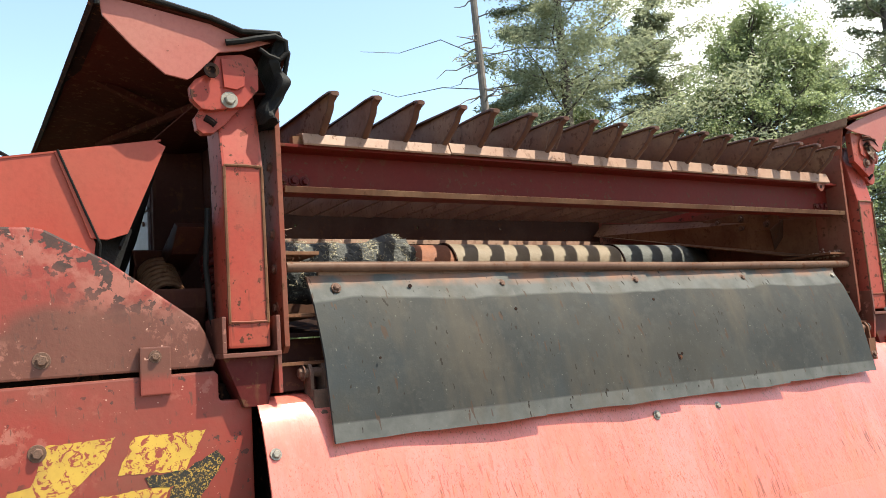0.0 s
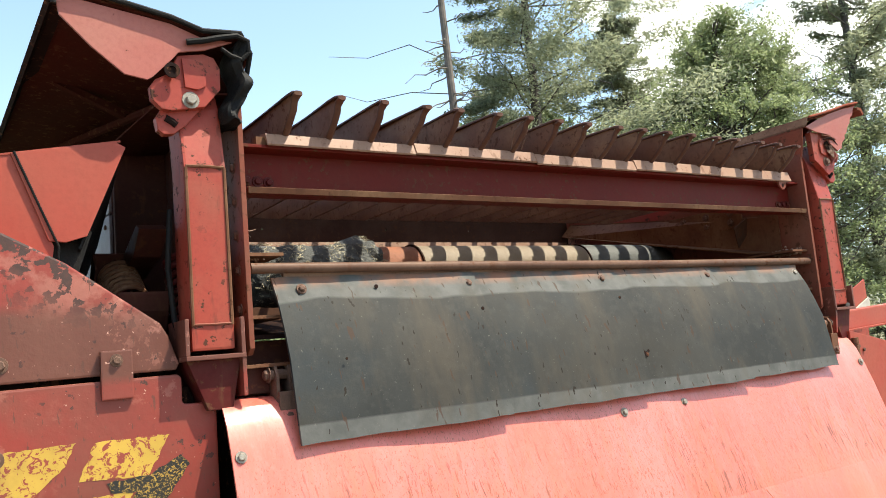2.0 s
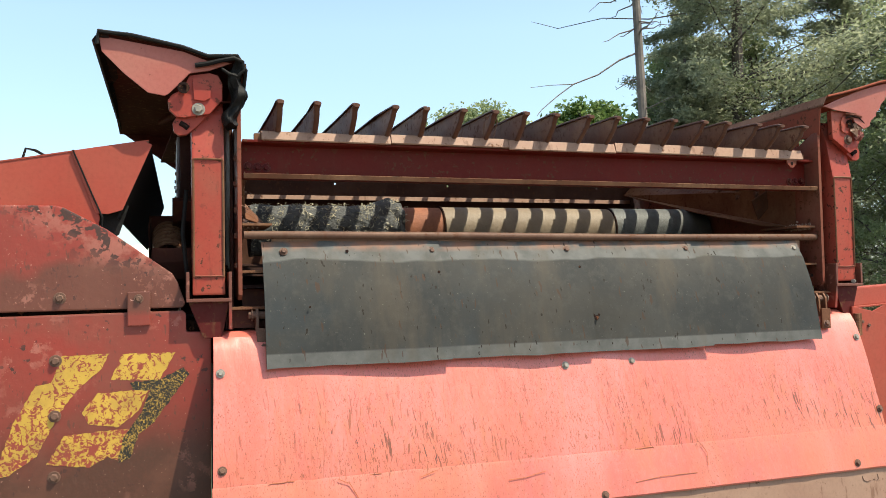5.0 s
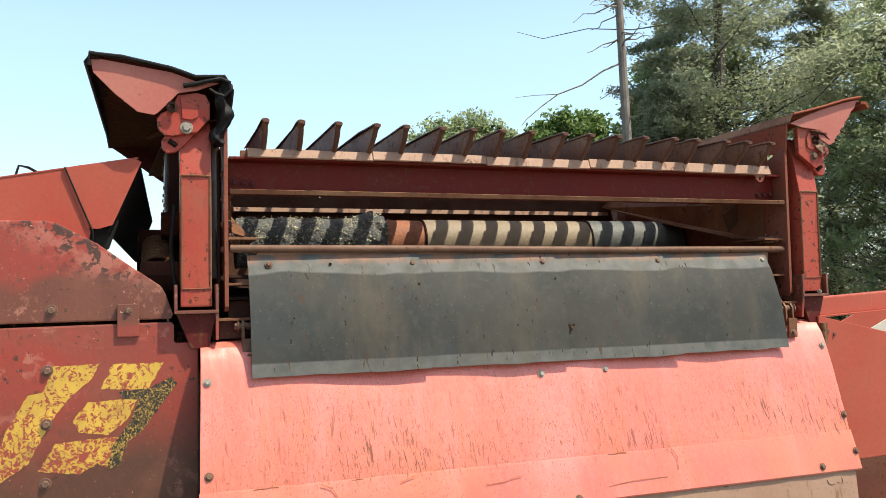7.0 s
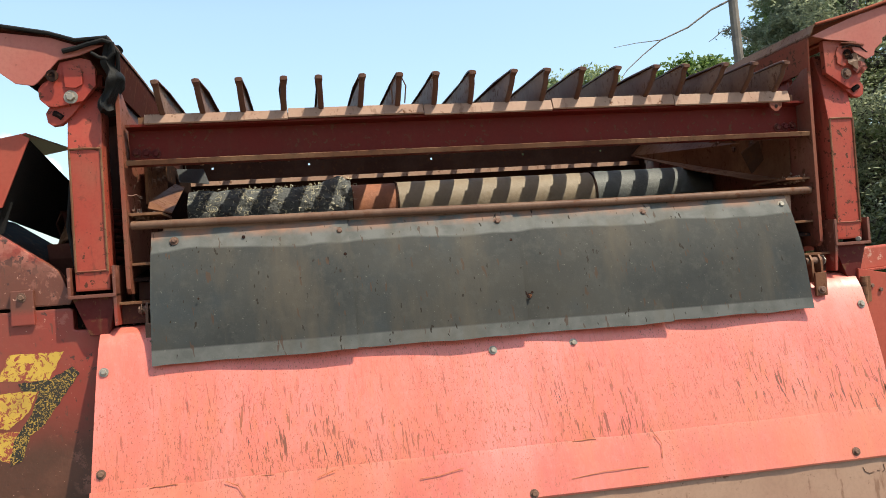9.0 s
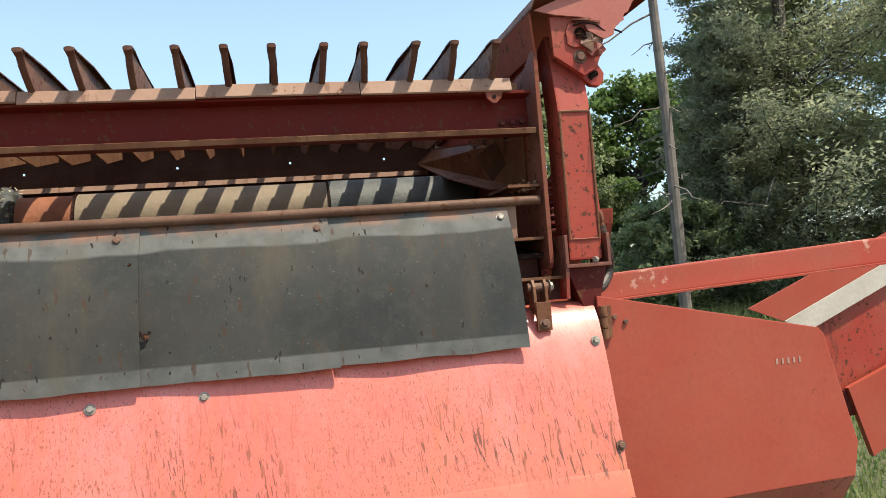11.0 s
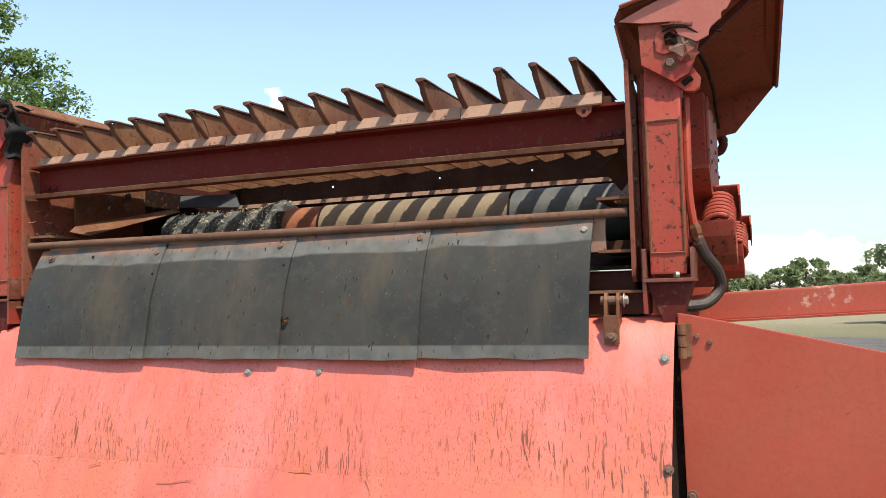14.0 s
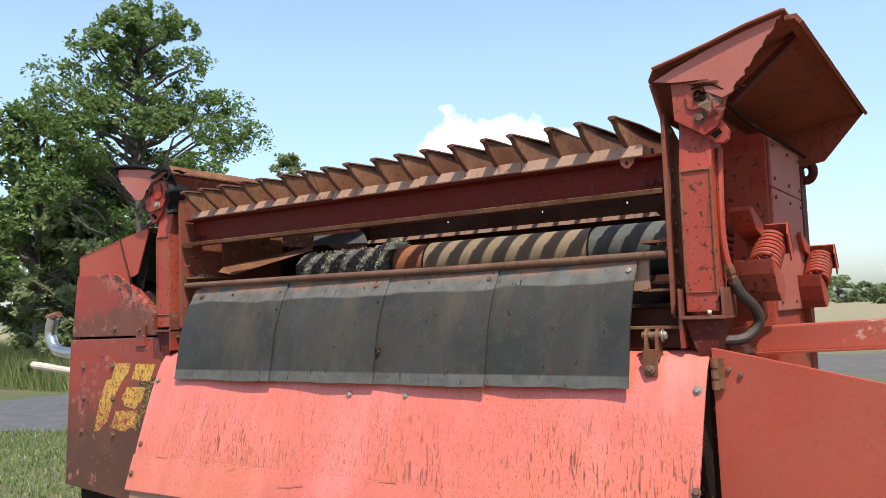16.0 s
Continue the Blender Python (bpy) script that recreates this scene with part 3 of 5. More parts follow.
for s in (-1, 1):
    b = bmesh.new()
    lathe([(-0.14, 0.2), (-0.14, 0.36), (-0.11, 0.40), (0.11, 0.40), (0.14, 0.36), (0.14, 0.2)], (s * 0.7, 1.5, 0.395), (1, 0, 0), 32, b)
    wheel = part("wheel", b, RUBBER, H, "black rubber tyre", smooth=True)
    b = bmesh.new()
    lathe([(-0.1, 0.19), (-0.04, 0.2), (0.04, 0.2), (0.1, 0.19)], (s * 0.7, 1.5, 0.395), (1, 0, 0), 24, b)
    part("rim", b, RED_DARK, wheel)
    part("leg", box(s * 0.62, s * 0.78, 0.1, 0.3, 0.0, 0.46, 0.01), DARK, H, "dark steel parking leg")

# rubber flaps: four overlapping lengths of belting
FLAP_EDGES = (-1.032, -0.466, 0.048, 0.506, 0.99)
FLAP_Y = ((1.692, 0.012), (1.66, -0.006), (1.62, -0.030), (1.56, -0.055), (1.5, -0.076), (1.44, -0.087), (1.375, -0.099), (1.318, -0.110))
for i in range(4):
    x0, x1 = FLAP_EDGES[i], FLAP_EDGES[i + 1]
    lift = (0.004, 0.006, 0.012, 0.003)[i]
    drop = (0.004, 0.002, 0.003, -0.001)[i]
    bm = bmesh.new()
    n = 14
    front, back = [], []
    for j, (z, y) in enumerate(FLAP_Y):
        f, k2 = [], []
        for i2 in range(n + 1):
            u = i2 / n
            x = x0 + (x1 + (0.004 if i < 3 else 0) - x0) * u + (j / 7) * (-0.003 if 0 < i else 0)
            sag = 0.0035 * math.sin(u * math.pi * 2 + i) * (j / 7) - lift * u * (j / 7) - 0.007 * u + 0.002 * noise.noise(Vector((x * 6, z * 8, i)))
            zz = z - drop * (j / 7) - (0.004 * noise.noise(Vector((x * 9, 3, i))) if j in (0, 7) else 0)
            f.append(bm.verts.new((x, y + sag - 0.004, zz)))
            k2.append(bm.verts.new((x, y + sag + 0.004, zz)))
        front.append(f)
        back.append(k2)
    for a, rev in ((front, 0), (back, 1)):
        for p, q in zip(a, a[1:]):
            for i2 in range(n):
                g = (p[i2], p[i2 + 1], q[i2 + 1], q[i2])
                bm.faces.new(g[::-1] if rev else g)
    for p, q in ((front[0], back[0]), (front[-1], back[-1])):
        for i2 in range(n):
            bm.faces.new((p[i2], q[i2], q[i2 + 1], p[i2 + 1]))
    for c in (0, n):
        for j in range(len(front) - 1):
            bm.faces.new((front[j][c], front[j + 1][c], back[j + 1][c], back[j][c]))
    flap = part("rubber_flap", bm, FLAP, H, "dark grey belting flap with paler worn edges", smooth=True)
    for bx in ((-0.967,) if i == 0 else ()) + ((-0.489, -0.001, 0.48, 0.967)[i],):
        b = bmesh.new()
        lathe([(0, 0.013), (0.003, 0.0125)], (bx, -0.013, 1.66), (0, -1, 0.35), 14, b)
        lathe([(0.002, 0.0085), (0.008, 0.0085), (0.01, 0.006)], (bx, -0.013, 1.66), (0, -1, 0.35), 6, b)
        part("flap_bolt", b, RUST_BOLT if bx != 0.967 else BOLT, flap)
# the torn hole in the third flap's edge and punched holes along the seams
for x, z, r in ((0.05, 1.436, 0.006), (0.062, 1.428, 0.008), (0.072, 1.437, 0.004), (-0.478, 1.59, 0.0045), (-0.478, 1.47, 0.0045), (-0.49, 1.33, 0.0045), (0.03, 1.6, 0.0045), (0.02, 1.445, 0.004), (0.0, 1.33, 0.0045), (0.455, 1.325, 0.004), (-0.77, 1.66, 0.005), (-0.9, 1.49, 0.003)):
    y = np.interp(z, [q[0] for q in FLAP_Y[::-1]], [q[1] for q in FLAP_Y[::-1]]) - 0.0165
    # Each hole is a near-black disc, its darkness painted on.
    b = bmesh.new()
    lathe([(0, r * 1.1), (0.0012, r)], (x, y + 0.005, z), (0, -1, 0.2), 9, b)
    part("punched_hole", b, DARK, H)

# flap carrier: dusty angle strip behind the flaps, and the round front rail
part("flap_carrier", prism([(0.012, 1.60), (0.022, 1.60), (0.022, 1.702), (0.01, 1.702)], "x", -1.0, 1.02, 0.001), DUSTY, H, "dust-coated flap carrier strip")
b = tube([(-1.085, -0.002, 1.712), (-0.4, -0.003, 1.709), (0.3, -0.002, 1.703), (1.085, -0.002, 1.704)], 0.0125, 14)
part("front_rail", b, RAIL, H, "brown rusty round rail", smooth=True)

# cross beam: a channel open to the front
part("cross_beam", prism([(-0.02, 1.888), (-0.02, 1.897), (0.042, 1.899), (0.042, 1.994), (-0.004, 1.998), (-0.004, 2.006), (0.052, 2.006), (0.052, 1.888)], "x", -1.086, 1.086, 0.0015), RED_BEAM, H, "red channel beam in shaded paint")
part("beam_lip", prism([(-0.022, 1.884), (-0.026, 1.898), (-0.019, 1.9), (-0.015, 1.886)], "x", -1.085, 1.085, 0.001), RUSTY, H, "dusty lower flange edge")
lip = bmesh.new()
for k in range(5):
    x0 = -1.03 + 2.06 * k / 5
    x1 = -1.03 + 2.06 * (k + 1) / 5 - 0.002
    d = (0.0, 0.003, -0.002, 0.002, -0.001)[k]
    prism([(-0.014, 2.002 + d), (-0.018, 2.006 + d), (-0.006, 2.033 + 0.002 * k + d), (0.03, 2.04), (0.03, 2.03), (0.0, 2.024)], "x", x0, x1, 0.0015, lip)
part("lip_backing", box(-1.05, 1.05, 0.004, 0.028, 2.003, 2.027), RUSTY, H)
part("grate_lip", lip, DUSTY, H, "dust-tan bent lip along the grate")
for s in (-1, 1):
    for k in range(3):
        bolt((s * (1.01 + 0.028 * k), 0.041, 1.925 + 0.002 * k), (0, -1, 0), 0.009, H, RED_DARK, name="beam_bolt")

lug = part("lip_lug", prism([(0.952, 2.012), (1.004, 2.012), (0.998, 1.985), (0.984, 1.972), (0.972, 1.972), (0.958, 1.985)], "y", -0.012, -0.005, 0.001), PLATE, H, "small rusty lug with a hole")
part("lug_hole", tube([(0.978, -0.013, 1.988), (0.978, -0.004, 1.988)], 0.006, 10), DARK, lug)

# grate slats: folded fins that run back over the roller
def fin(x, bend):
    def lean(b):
        for v in b.verts:
            v.co.z -= 0.009 - 0.003 * (x + 1)
            if v.co.y < 0.05:
                v.co.x += bend * (v.co.z - 2.01)
        return b
    prof = [(0.0, 2.036), (-0.035, 2.066), (-0.066, 2.088), (-0.078, 2.106), (-0.066, 2.119), (0.3, 2.125), (1.22, 2.128), (1.22, 2.075), (0.9, 2.008), (0.12, 2.012), (0.035, 2.036)]
    slat = part("grate_slat", lean(prism(prof, "x", x - 0.004, x + 0.004)), RUSTY, H, "brown rusty grate fin with a rolled rim")
    # folded flange down the front edge, with a rounded hooked tip
    b = bmesh.new()
    n = 8
    rows = []
    for y, z in ((0.004, 2.036), (-0.02, 2.05), (-0.046, 2.068), (-0.068, 2.086), (-0.077, 2.102), (-0.088, 2.110), (-0.102, 2.113), (-0.102, 2.117), (-0.085, 2.122), (-0.05, 2.1235), (0.1, 2.1265), (0.5, 2.13)):
        half = 0.0085 if z < 2.11 else 0.0105
        rows.append([(x + half * math.cos(math.pi * k / n), y, z, 0.004 * math.sin(math.pi * k / n)) for k in range(n + 1)])
    out, inn = [], []
    for i, r in enumerate(rows):
        a, c = rows[max(i - 1, 0)][0], rows[min(i + 1, len(rows) - 1)][0]
        d = Vector((0, c[1] - a[1], c[2] - a[2])).normalized()
        nrm = Vector((0, -d.z, d.y))
        out.append([b.verts.new(Vector(q[:3]) + nrm * q[3]) for q in r])
        inn.append([b.verts.new(Vector(q[:3]) + nrm * (q[3] - 0.003)) for q in r])
    for grid in (out, inn):
        for p, q in zip(grid, grid[1:]):
            for k in range(n):
                b.faces.new((p[k], p[k + 1], q[k + 1], q[k]))
    for k in (0, n):
        for p, q, r, t in zip(out, out[1:], inn, inn[1:]):
            b.faces.new((p[k], q[k], t[k], r[k]))
    for p, q in ((out[0], inn[0]), (out[-1], inn[-1])):
        for k in range(n):
            b.faces.new((p[k], p[k + 1], q[k + 1], q[k]))
    part("rim", lean(b), FIN_RIM, slat, smooth=True)


# Rust darkened to paint in the shade on the overhanging flange.
FIN_RIM = paint("shaded_rusty_rim", spec=0.12, main=(0.075, 0.032, 0.022), fade=(0.11, 0.05, 0.033), dust=0.5, dust_col=(0.15, 0.085, 0.055))
for i in range(18):
    fin(-0.978 + 1.957 * i / 17, random.uniform(-0.1, 0.1))

part("wire_loop", tube([(-0.303, -0.02, 2.04), (-0.308, -0.05, 2.085), (-0.296, -0.07, 2.104), (-0.276, -0.07, 2.103), (-0.263, -0.05, 2.085), (-0.266, -0.02, 2.04)], 0.0022, 6), RUST_BOLT, H, "thin rusty wire loop round a fin")

# end plates, arms and their sockets, both sides
for s in (-1, 1):
    poly = [(-0.026, 1.53), (-0.026, 2.112), (-0.014, 2.118), (0.10, 2.06), (0.7, 2.0), (0.7, 1.6), (0.06, 1.515), (-0.01, 1.515)]
    plate = part("end_plate", prism(poly, "x", s * 1.092, s * 1.104, 0.0015), PLATE, H, "worn red end plate with rusty edge")
    for z in (2.07, 1.95, 1.87, 1.79, 1.71, 1.62):
        bolt((s * 1.104, 0.018, z), (s, 0, 0), 0.009, plate, RUST_BOLT)
    for z, y0, y1 in ((1.745, 0.0, 0.2), (1.60, 0.0, 0.25)):
        part("web_strip", box(min(s * 1.0, s * 1.09), max(s * 1.0, s * 1.09), y0, y1, z - 0.004, z + 0.004, 0.001), RUSTY, plate)
    xa, xb = sorted((s * 1.143, s * 1.236))
    # square tube arm, bent back at the top
    arm_poly = [(-0.044, 1.532), (-0.044, 1.934), (-0.016, 2.075), (0.02, 2.16), (0.11, 2.13), (0.07, 2.04), (0.052, 1.93), (0.052, 1.532)]
    arm = part("lift_arm", prism(arm_poly, "x", xa, xb, 0.006), RED, H, "worn red square-tube arm with chipped paint")
    for x in (xa + 0.004, xb - 0.004):
        part("weld_seam", tube([(x, -0.0445, 1.585), (x, -0.0455, 1.7), (x, -0.0445, 1.85), (x, -0.0445, 1.932)], 0.0036, 6), RUSTY, arm)
    part("weld_cross", tube([(xa + 0.004, -0.0445, 1.934), ((xa + xb) / 2, -0.046, 1.935), (xb - 0.004, -0.0445, 1.934)], 0.0034, 6), RUSTY, arm)
    part("weld_cross", tube([(xa + 0.004, -0.0445, 1.588), ((xa + xb) / 2, -0.046, 1.587), (xb - 0.004, -0.0445, 1.588)], 0.0028, 6), PLATE, arm)
    # socket: a U of flat bar on a wedge
    sock = bmesh.new()
    box(xa - 0.018, xb + 0.018, -0.062, 0.07, 1.512, 1.522, 0.002, sock)
    box(xa - 0.018, xa - 0.009, -0.06, 0.07, 1.522, 1.60, 0.002, sock)
    box(xb + 0.009, xb + 0.018, -0.06, 0.07, 1.43 if s < 0 else 1.522, 1.60, 0.002, sock)
    if s > 0:
        prism([(-0.05, 1.43), (-0.058, 1.5), (-0.055, 1.6), (0.05, 1.6), (0.06, 1.43)], "x", xa - 0.02, xa - 0.01, 0.001, sock)
    socket = part("arm_socket", sock, RED_PANEL, arm, "red flat-bar socket")
    part("socket_wedge", prism([(xa - 0.012, 1.512), (xb + 0.012, 1.512), (xb - 0.01 if s < 0 else xb - 0.02, 1.405), (xa + 0.03, 1.405)], "y", -0.04, 0.06, 0.002), RED_DARK, H)
    # hood over the arm: top sheet, front plate, inner wall and back plate
    def m(x):
        return s * x
    n = 10
    bm = bmesh.new()
    top = []
    px, pz = ((1.08, 1.10, 1.19, 1.258, 1.40, 1.45, 1.488), (2.205, 2.236, 2.230, 2.252, 2.277, 2.284, 2.289)) if s < 0 else ((1.08, 1.095, 1.17, 1.25, 1.36, 1.42, 1.462), (2.205, 2.236, 2.254, 2.275, 2.308, 2.322, 2.33))
    for j in range(n + 1):
        u = j / n
        y = -0.075 + (1.44 if s < 0 else 1.38) * u
        row = []
        for k in range(7):
            x = px[k] + (0.02 * u if k == 6 else 0)
            z = pz[k] - 0.033 * u * k / 6 + 0.006 * noise.noise(Vector((x * 7, y * 5, s)))
            row.append((m(x), y, z))
        top.append(row)
    vf = [[bm.verts.new(p) for p in r] for r in top]
    vb = [[bm.verts.new((p[0], p[1], p[2] + 0.006)) for p in r] for r in top]
    for a in (vf, vb):
        for p, q in zip(a, a[1:]):
            for k in range(6):
                bm.faces.new((p[k], p[k + 1], q[k + 1], q[k]))
    for k in range(6):
        bm.faces.new((vf[0][k], vf[0][k + 1], vb[0][k + 1], vb[0][k]))
        bm.faces.new((vf[-1][k], vf[-1][k + 1], vb[-1][k + 1], vb[-1][k]))
    for j in range(n):
        bm.faces.new((vf[j][0], vf[j + 1][0], vb[j + 1][0], vb[j][0]))
        bm.faces.new((vf[j][6], vf[j + 1][6], vb[j + 1][6], vb[j][6]))
    hood = part("arm_hood", bm, RUSTY, H, "bent red sheet hood over the arm pivot", smooth=False)
    # Sheet added below the top; its colour holds the shade under the hood.
    bm = bmesh.new()
    vl = [[bm.verts.new((p[0], p[1], p[2] - 0.004)) for p in r] for r in top]
    for p, q in zip(vl, vl[1:]):
        for k in range(6):
            bm.faces.new((p[k], p[k + 1], q[k + 1], q[k]))
    part("hood_underside", bm, UNDER_DARK if s < 0 else UNDER_RED, hood, "grimy underside with shade in its colour")
    if s < 0:
        front = [(1.487, 2.276), (1.258, 2.246), (1.192, 2.224), (1.119, 2.222), (1.184, 2.195), (1.241, 2.183), (1.258, 2.163), (1.299, 2.120), (1.31, 2.113), (1.356, 2.120), (1.42, 2.172), (1.479, 2.232)]
    else:
        front = [(1.09, 2.205), (1.16, 2.235), (1.25, 2.268), (1.36, 2.301), (1.452, 2.322)]
        # torn lower edge, eaten by rust
        for k in range(1, 26):
            x, z = 1.452 - 0.150 * k / 26, 2.322 - 0.195 * k / 26
            front.append((x + 0.010 * noise.noise(Vector((k * 0.55, 3, 1))), z + 0.010 * noise.noise(Vector((k * 0.8, 8, 2)))))
        front += [(1.285, 2.125), (1.24, 2.150), (1.225, 2.186), (1.15, 2.192)]
    part("front_plate", prism([(m(x), z) for x, z in front], "y", -0.066, -0.06, 0.001), HOOD_RED, hood, "faded dusty pink-red triangular plate")
    # bent black edge seal along the front
    seal = ([(m(1.49), -0.075, 2.25), (m(1.488), -0.077, 2.285), (m(1.40), -0.077, 2.281), (m(1.258), -0.078, 2.256), (m(1.19), -0.08, 2.234), (m(1.105), -0.082, 2.24),] if s < 0 else [(m(1.455), -0.075, 2.332), (m(1.36), -0.077, 2.312), (m(1.26), -0.078, 2.282), (m(1.17), -0.08, 2.258), (m(1.095), -0.082, 2.24)]) + [ (m(1.08), -0.07, 2.20), (m(1.085), -0.05, 2.15), (m(1.1), -0.03, 2.11)]
    part("edge_seal", tube(seal[: 9 if s < 0 else 5], 0.006 if s < 0 else 0.005, 8), RUBBER if s < 0 else UNDER_RED, hood, "black bent rubber edging" if s < 0 else "bent sheet edge")
    if s < 0:
        # crumpled rubber curtain: a wavy hanging strip and a curled roll at the corner
        cur = bmesh.new()
        rows = []
        for j in range(31):
            v = j / 30
            z = 2.222 - 0.185 * v
            mid = 1.098 + 0.018 * v + 0.010 * math.sin(v * 9)
            ring = []
            for k in range(24):
                a = 2 * math.pi * k / 24
                d = 1 + 0.45 * noise.noise(Vector((math.cos(a) * 1.5, math.sin(a) * 1.5, v * 5)))
                ring.append(cur.verts.new((m(mid + 0.021 * d * math.cos(a)), -0.03 + 0.05 * d * math.sin(a), z + 0.004 * math.sin(k * 1.05))))
            rows.append(ring)
        for p, q in zip(rows, rows[1:]):
            for k in range(24):
                cur.faces.new((p[k], p[(k + 1) % 24], q[(k + 1) % 24], q[k]))
        cur.faces.new(rows[0])
        cur.faces.new(rows[-1][::-1])
        part("rubber_fold", cur, RUBBER, hood, "black crumpled rubber curtain", smooth=True)
        roll = [(m(1.225), -0.072, 2.206), (m(1.19), -0.078, 2.212), (m(1.155), -0.082, 2.222), (m(1.115), -0.084, 2.232), (m(1.09), -0.084, 2.222), (m(1.088), -0.082, 2.196), (m(1.105), -0.08, 2.178), (m(1.13), -0.078, 2.186), (m(1.15), -0.076, 2.2)]
        part("rubber_roll", tube(roll, 0.0075, 8, None, 0.005), RUBBER, hood, "black curled rubber edge", smooth=True)
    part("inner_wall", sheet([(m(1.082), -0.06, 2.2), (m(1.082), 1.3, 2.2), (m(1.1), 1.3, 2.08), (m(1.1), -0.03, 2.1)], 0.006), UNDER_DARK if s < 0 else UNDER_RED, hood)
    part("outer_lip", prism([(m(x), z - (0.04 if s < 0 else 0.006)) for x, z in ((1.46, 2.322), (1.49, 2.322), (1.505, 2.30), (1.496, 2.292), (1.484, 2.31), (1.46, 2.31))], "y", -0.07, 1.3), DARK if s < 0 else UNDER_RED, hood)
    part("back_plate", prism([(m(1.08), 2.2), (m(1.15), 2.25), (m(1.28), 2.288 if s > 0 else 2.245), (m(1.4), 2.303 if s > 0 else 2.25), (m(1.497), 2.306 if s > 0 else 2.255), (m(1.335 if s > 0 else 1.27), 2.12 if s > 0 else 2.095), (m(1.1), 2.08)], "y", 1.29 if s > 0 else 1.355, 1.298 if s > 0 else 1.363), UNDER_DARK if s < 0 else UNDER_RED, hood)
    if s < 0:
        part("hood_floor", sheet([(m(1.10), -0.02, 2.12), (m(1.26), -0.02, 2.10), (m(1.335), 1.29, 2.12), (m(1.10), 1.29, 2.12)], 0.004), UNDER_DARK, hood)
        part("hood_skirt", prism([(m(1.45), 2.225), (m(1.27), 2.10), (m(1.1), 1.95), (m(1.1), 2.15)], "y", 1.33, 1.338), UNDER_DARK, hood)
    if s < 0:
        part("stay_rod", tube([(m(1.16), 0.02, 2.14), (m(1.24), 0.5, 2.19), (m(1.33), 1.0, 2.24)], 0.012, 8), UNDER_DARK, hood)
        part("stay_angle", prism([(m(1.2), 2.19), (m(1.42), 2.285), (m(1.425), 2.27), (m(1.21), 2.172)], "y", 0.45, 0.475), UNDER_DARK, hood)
    else:
        part("stay_angle", prism([(m(1.25), 2.155), (m(1.45), 2.318), (m(1.458), 2.303), (m(1.262), 2.138)], "y", 0.10, 0.135, 0.001), RED_DARK, hood, "dark red angle stay")
        part("brake_line", tube([(m(1.28), -0.02, 2.125), (m(1.30), 0.1, 2.09), (m(1.30), 0.4, 2.095), (m(1.285), 0.8, 2.12), (m(1.275), 1.2, 2.13)], 0.006, 6), DARK, hood, "thin dark steel line")
    # pivot bracket with a bright bolt
    if s < 0:
        brk = [(1.241, 2.180), (1.184, 2.191), (1.16, 2.185), (1.147, 2.161), (1.148, 2.112), (1.184, 2.069), (1.258, 2.054), (1.278, 2.056), (1.299, 2.077), (1.302, 2.104), (1.29, 2.121), (1.258, 2.139)]
    else:
        brk = [(1.138, 2.192), (1.214, 2.196), (1.222, 2.17), (1.285, 2.162), (1.292, 2.14), (1.275, 2.08), (1.262, 2.05), (1.225, 2.03), (1.18, 2.06), (1.142, 2.085)]
    pb = part("pivot_bracket", prism([(m(x), z) for x, z in brk], "y", -0.052, -0.03, 0.002), RED, H, "worn red pivot bracket plate")
    low = [(1.184, 2.075), (1.27, 2.07), (1.289, 2.04), (1.285, 2.014), (1.272, 2.004), (1.25, 2.007), (1.222, 2.03)]
    part("bracket_lug", prism([(m(x), z) for x, z in low], "y", -0.036, -0.012, 0.002), RED, pb)
    bolt((m(1.216), -0.052, 2.081), (0, -1, 0), 0.0125, pb, BOLT if s < 0 else RUST_BOLT)
    b = bmesh.new()
    lathe([(0, 0.017), (0.004, 0.017), (0.004, 0.009), (-0.01, 0.008)], (m(1.258), -0.0665 if s < 0 else -0.052, 2.139), (0, -1, 0), 16, b)
    part("bushing", b, DARK, pb, "bushing with a painted dark hole")
    part("cover_plate", prism([(m(1.233), 2.173), (m(1.19), 2.172), (m(1.18), 2.15), (m(1.182), 2.115), (m(1.20), 2.105), (m(1.228), 2.108)], "y", -0.058, -0.052, 0.001), RED, pb)
    b = tube([(m(1.268), -0.0365, 2.041), (m(1.255), -0.0365, 2.034), (m(1.245), -0.0365, 2.026)], 0.008, 8)
    part("slot_hole", b, DARK, pb)
    if s > 0:
        # torn, crumpled sheet and loose wire round the pivot
        part("wire_wrap", tube([(m(1.20), -0.062, 2.165), (m(1.225), -0.07, 2.172), (m(1.262), -0.068, 2.166), (m(1.288), -0.064, 2.148), (m(1.315), -0.06, 2.155), (m(1.345), -0.05, 2.148)], 0.0028, 6), DARK, pb, "dark loose wire round the pivot")
        # The first, near-black piece is a hole painted as a patch.
        for k, (cx, cz, rx, rz, mt) in enumerate(((1.222, 2.142, 0.020, 0.016, DARK), (1.252, 2.122, 0.034, 0.030, DUSTY), (1.262, 2.098, 0.026, 0.024, HOOD_RED), (1.236, 2.176, 0.04, 0.012, PLATE))):
            tear = bmesh.new()
            hub = tear.verts.new((m(cx), -0.064 - 0.003 * k, cz))
            rim = []
            for q in range(11):
                a = 2 * math.pi * q / 11
                d = 0.75 + 0.5 * random.random()
                rim.append(tear.verts.new((m(cx + rx * d * math.cos(a)), -0.056 - 0.014 * random.random(), cz + rz * d * math.sin(a))))
            for q in range(11):
                tear.faces.new((hub, rim[q], rim[(q + 1) % 11]))
            bmesh.ops.solidify(tear, geom=tear.faces[:], thickness=0.003)
            part("torn_sheet", tear, mt, pb, "crumpled rusty torn sheet with a painted dark hole")
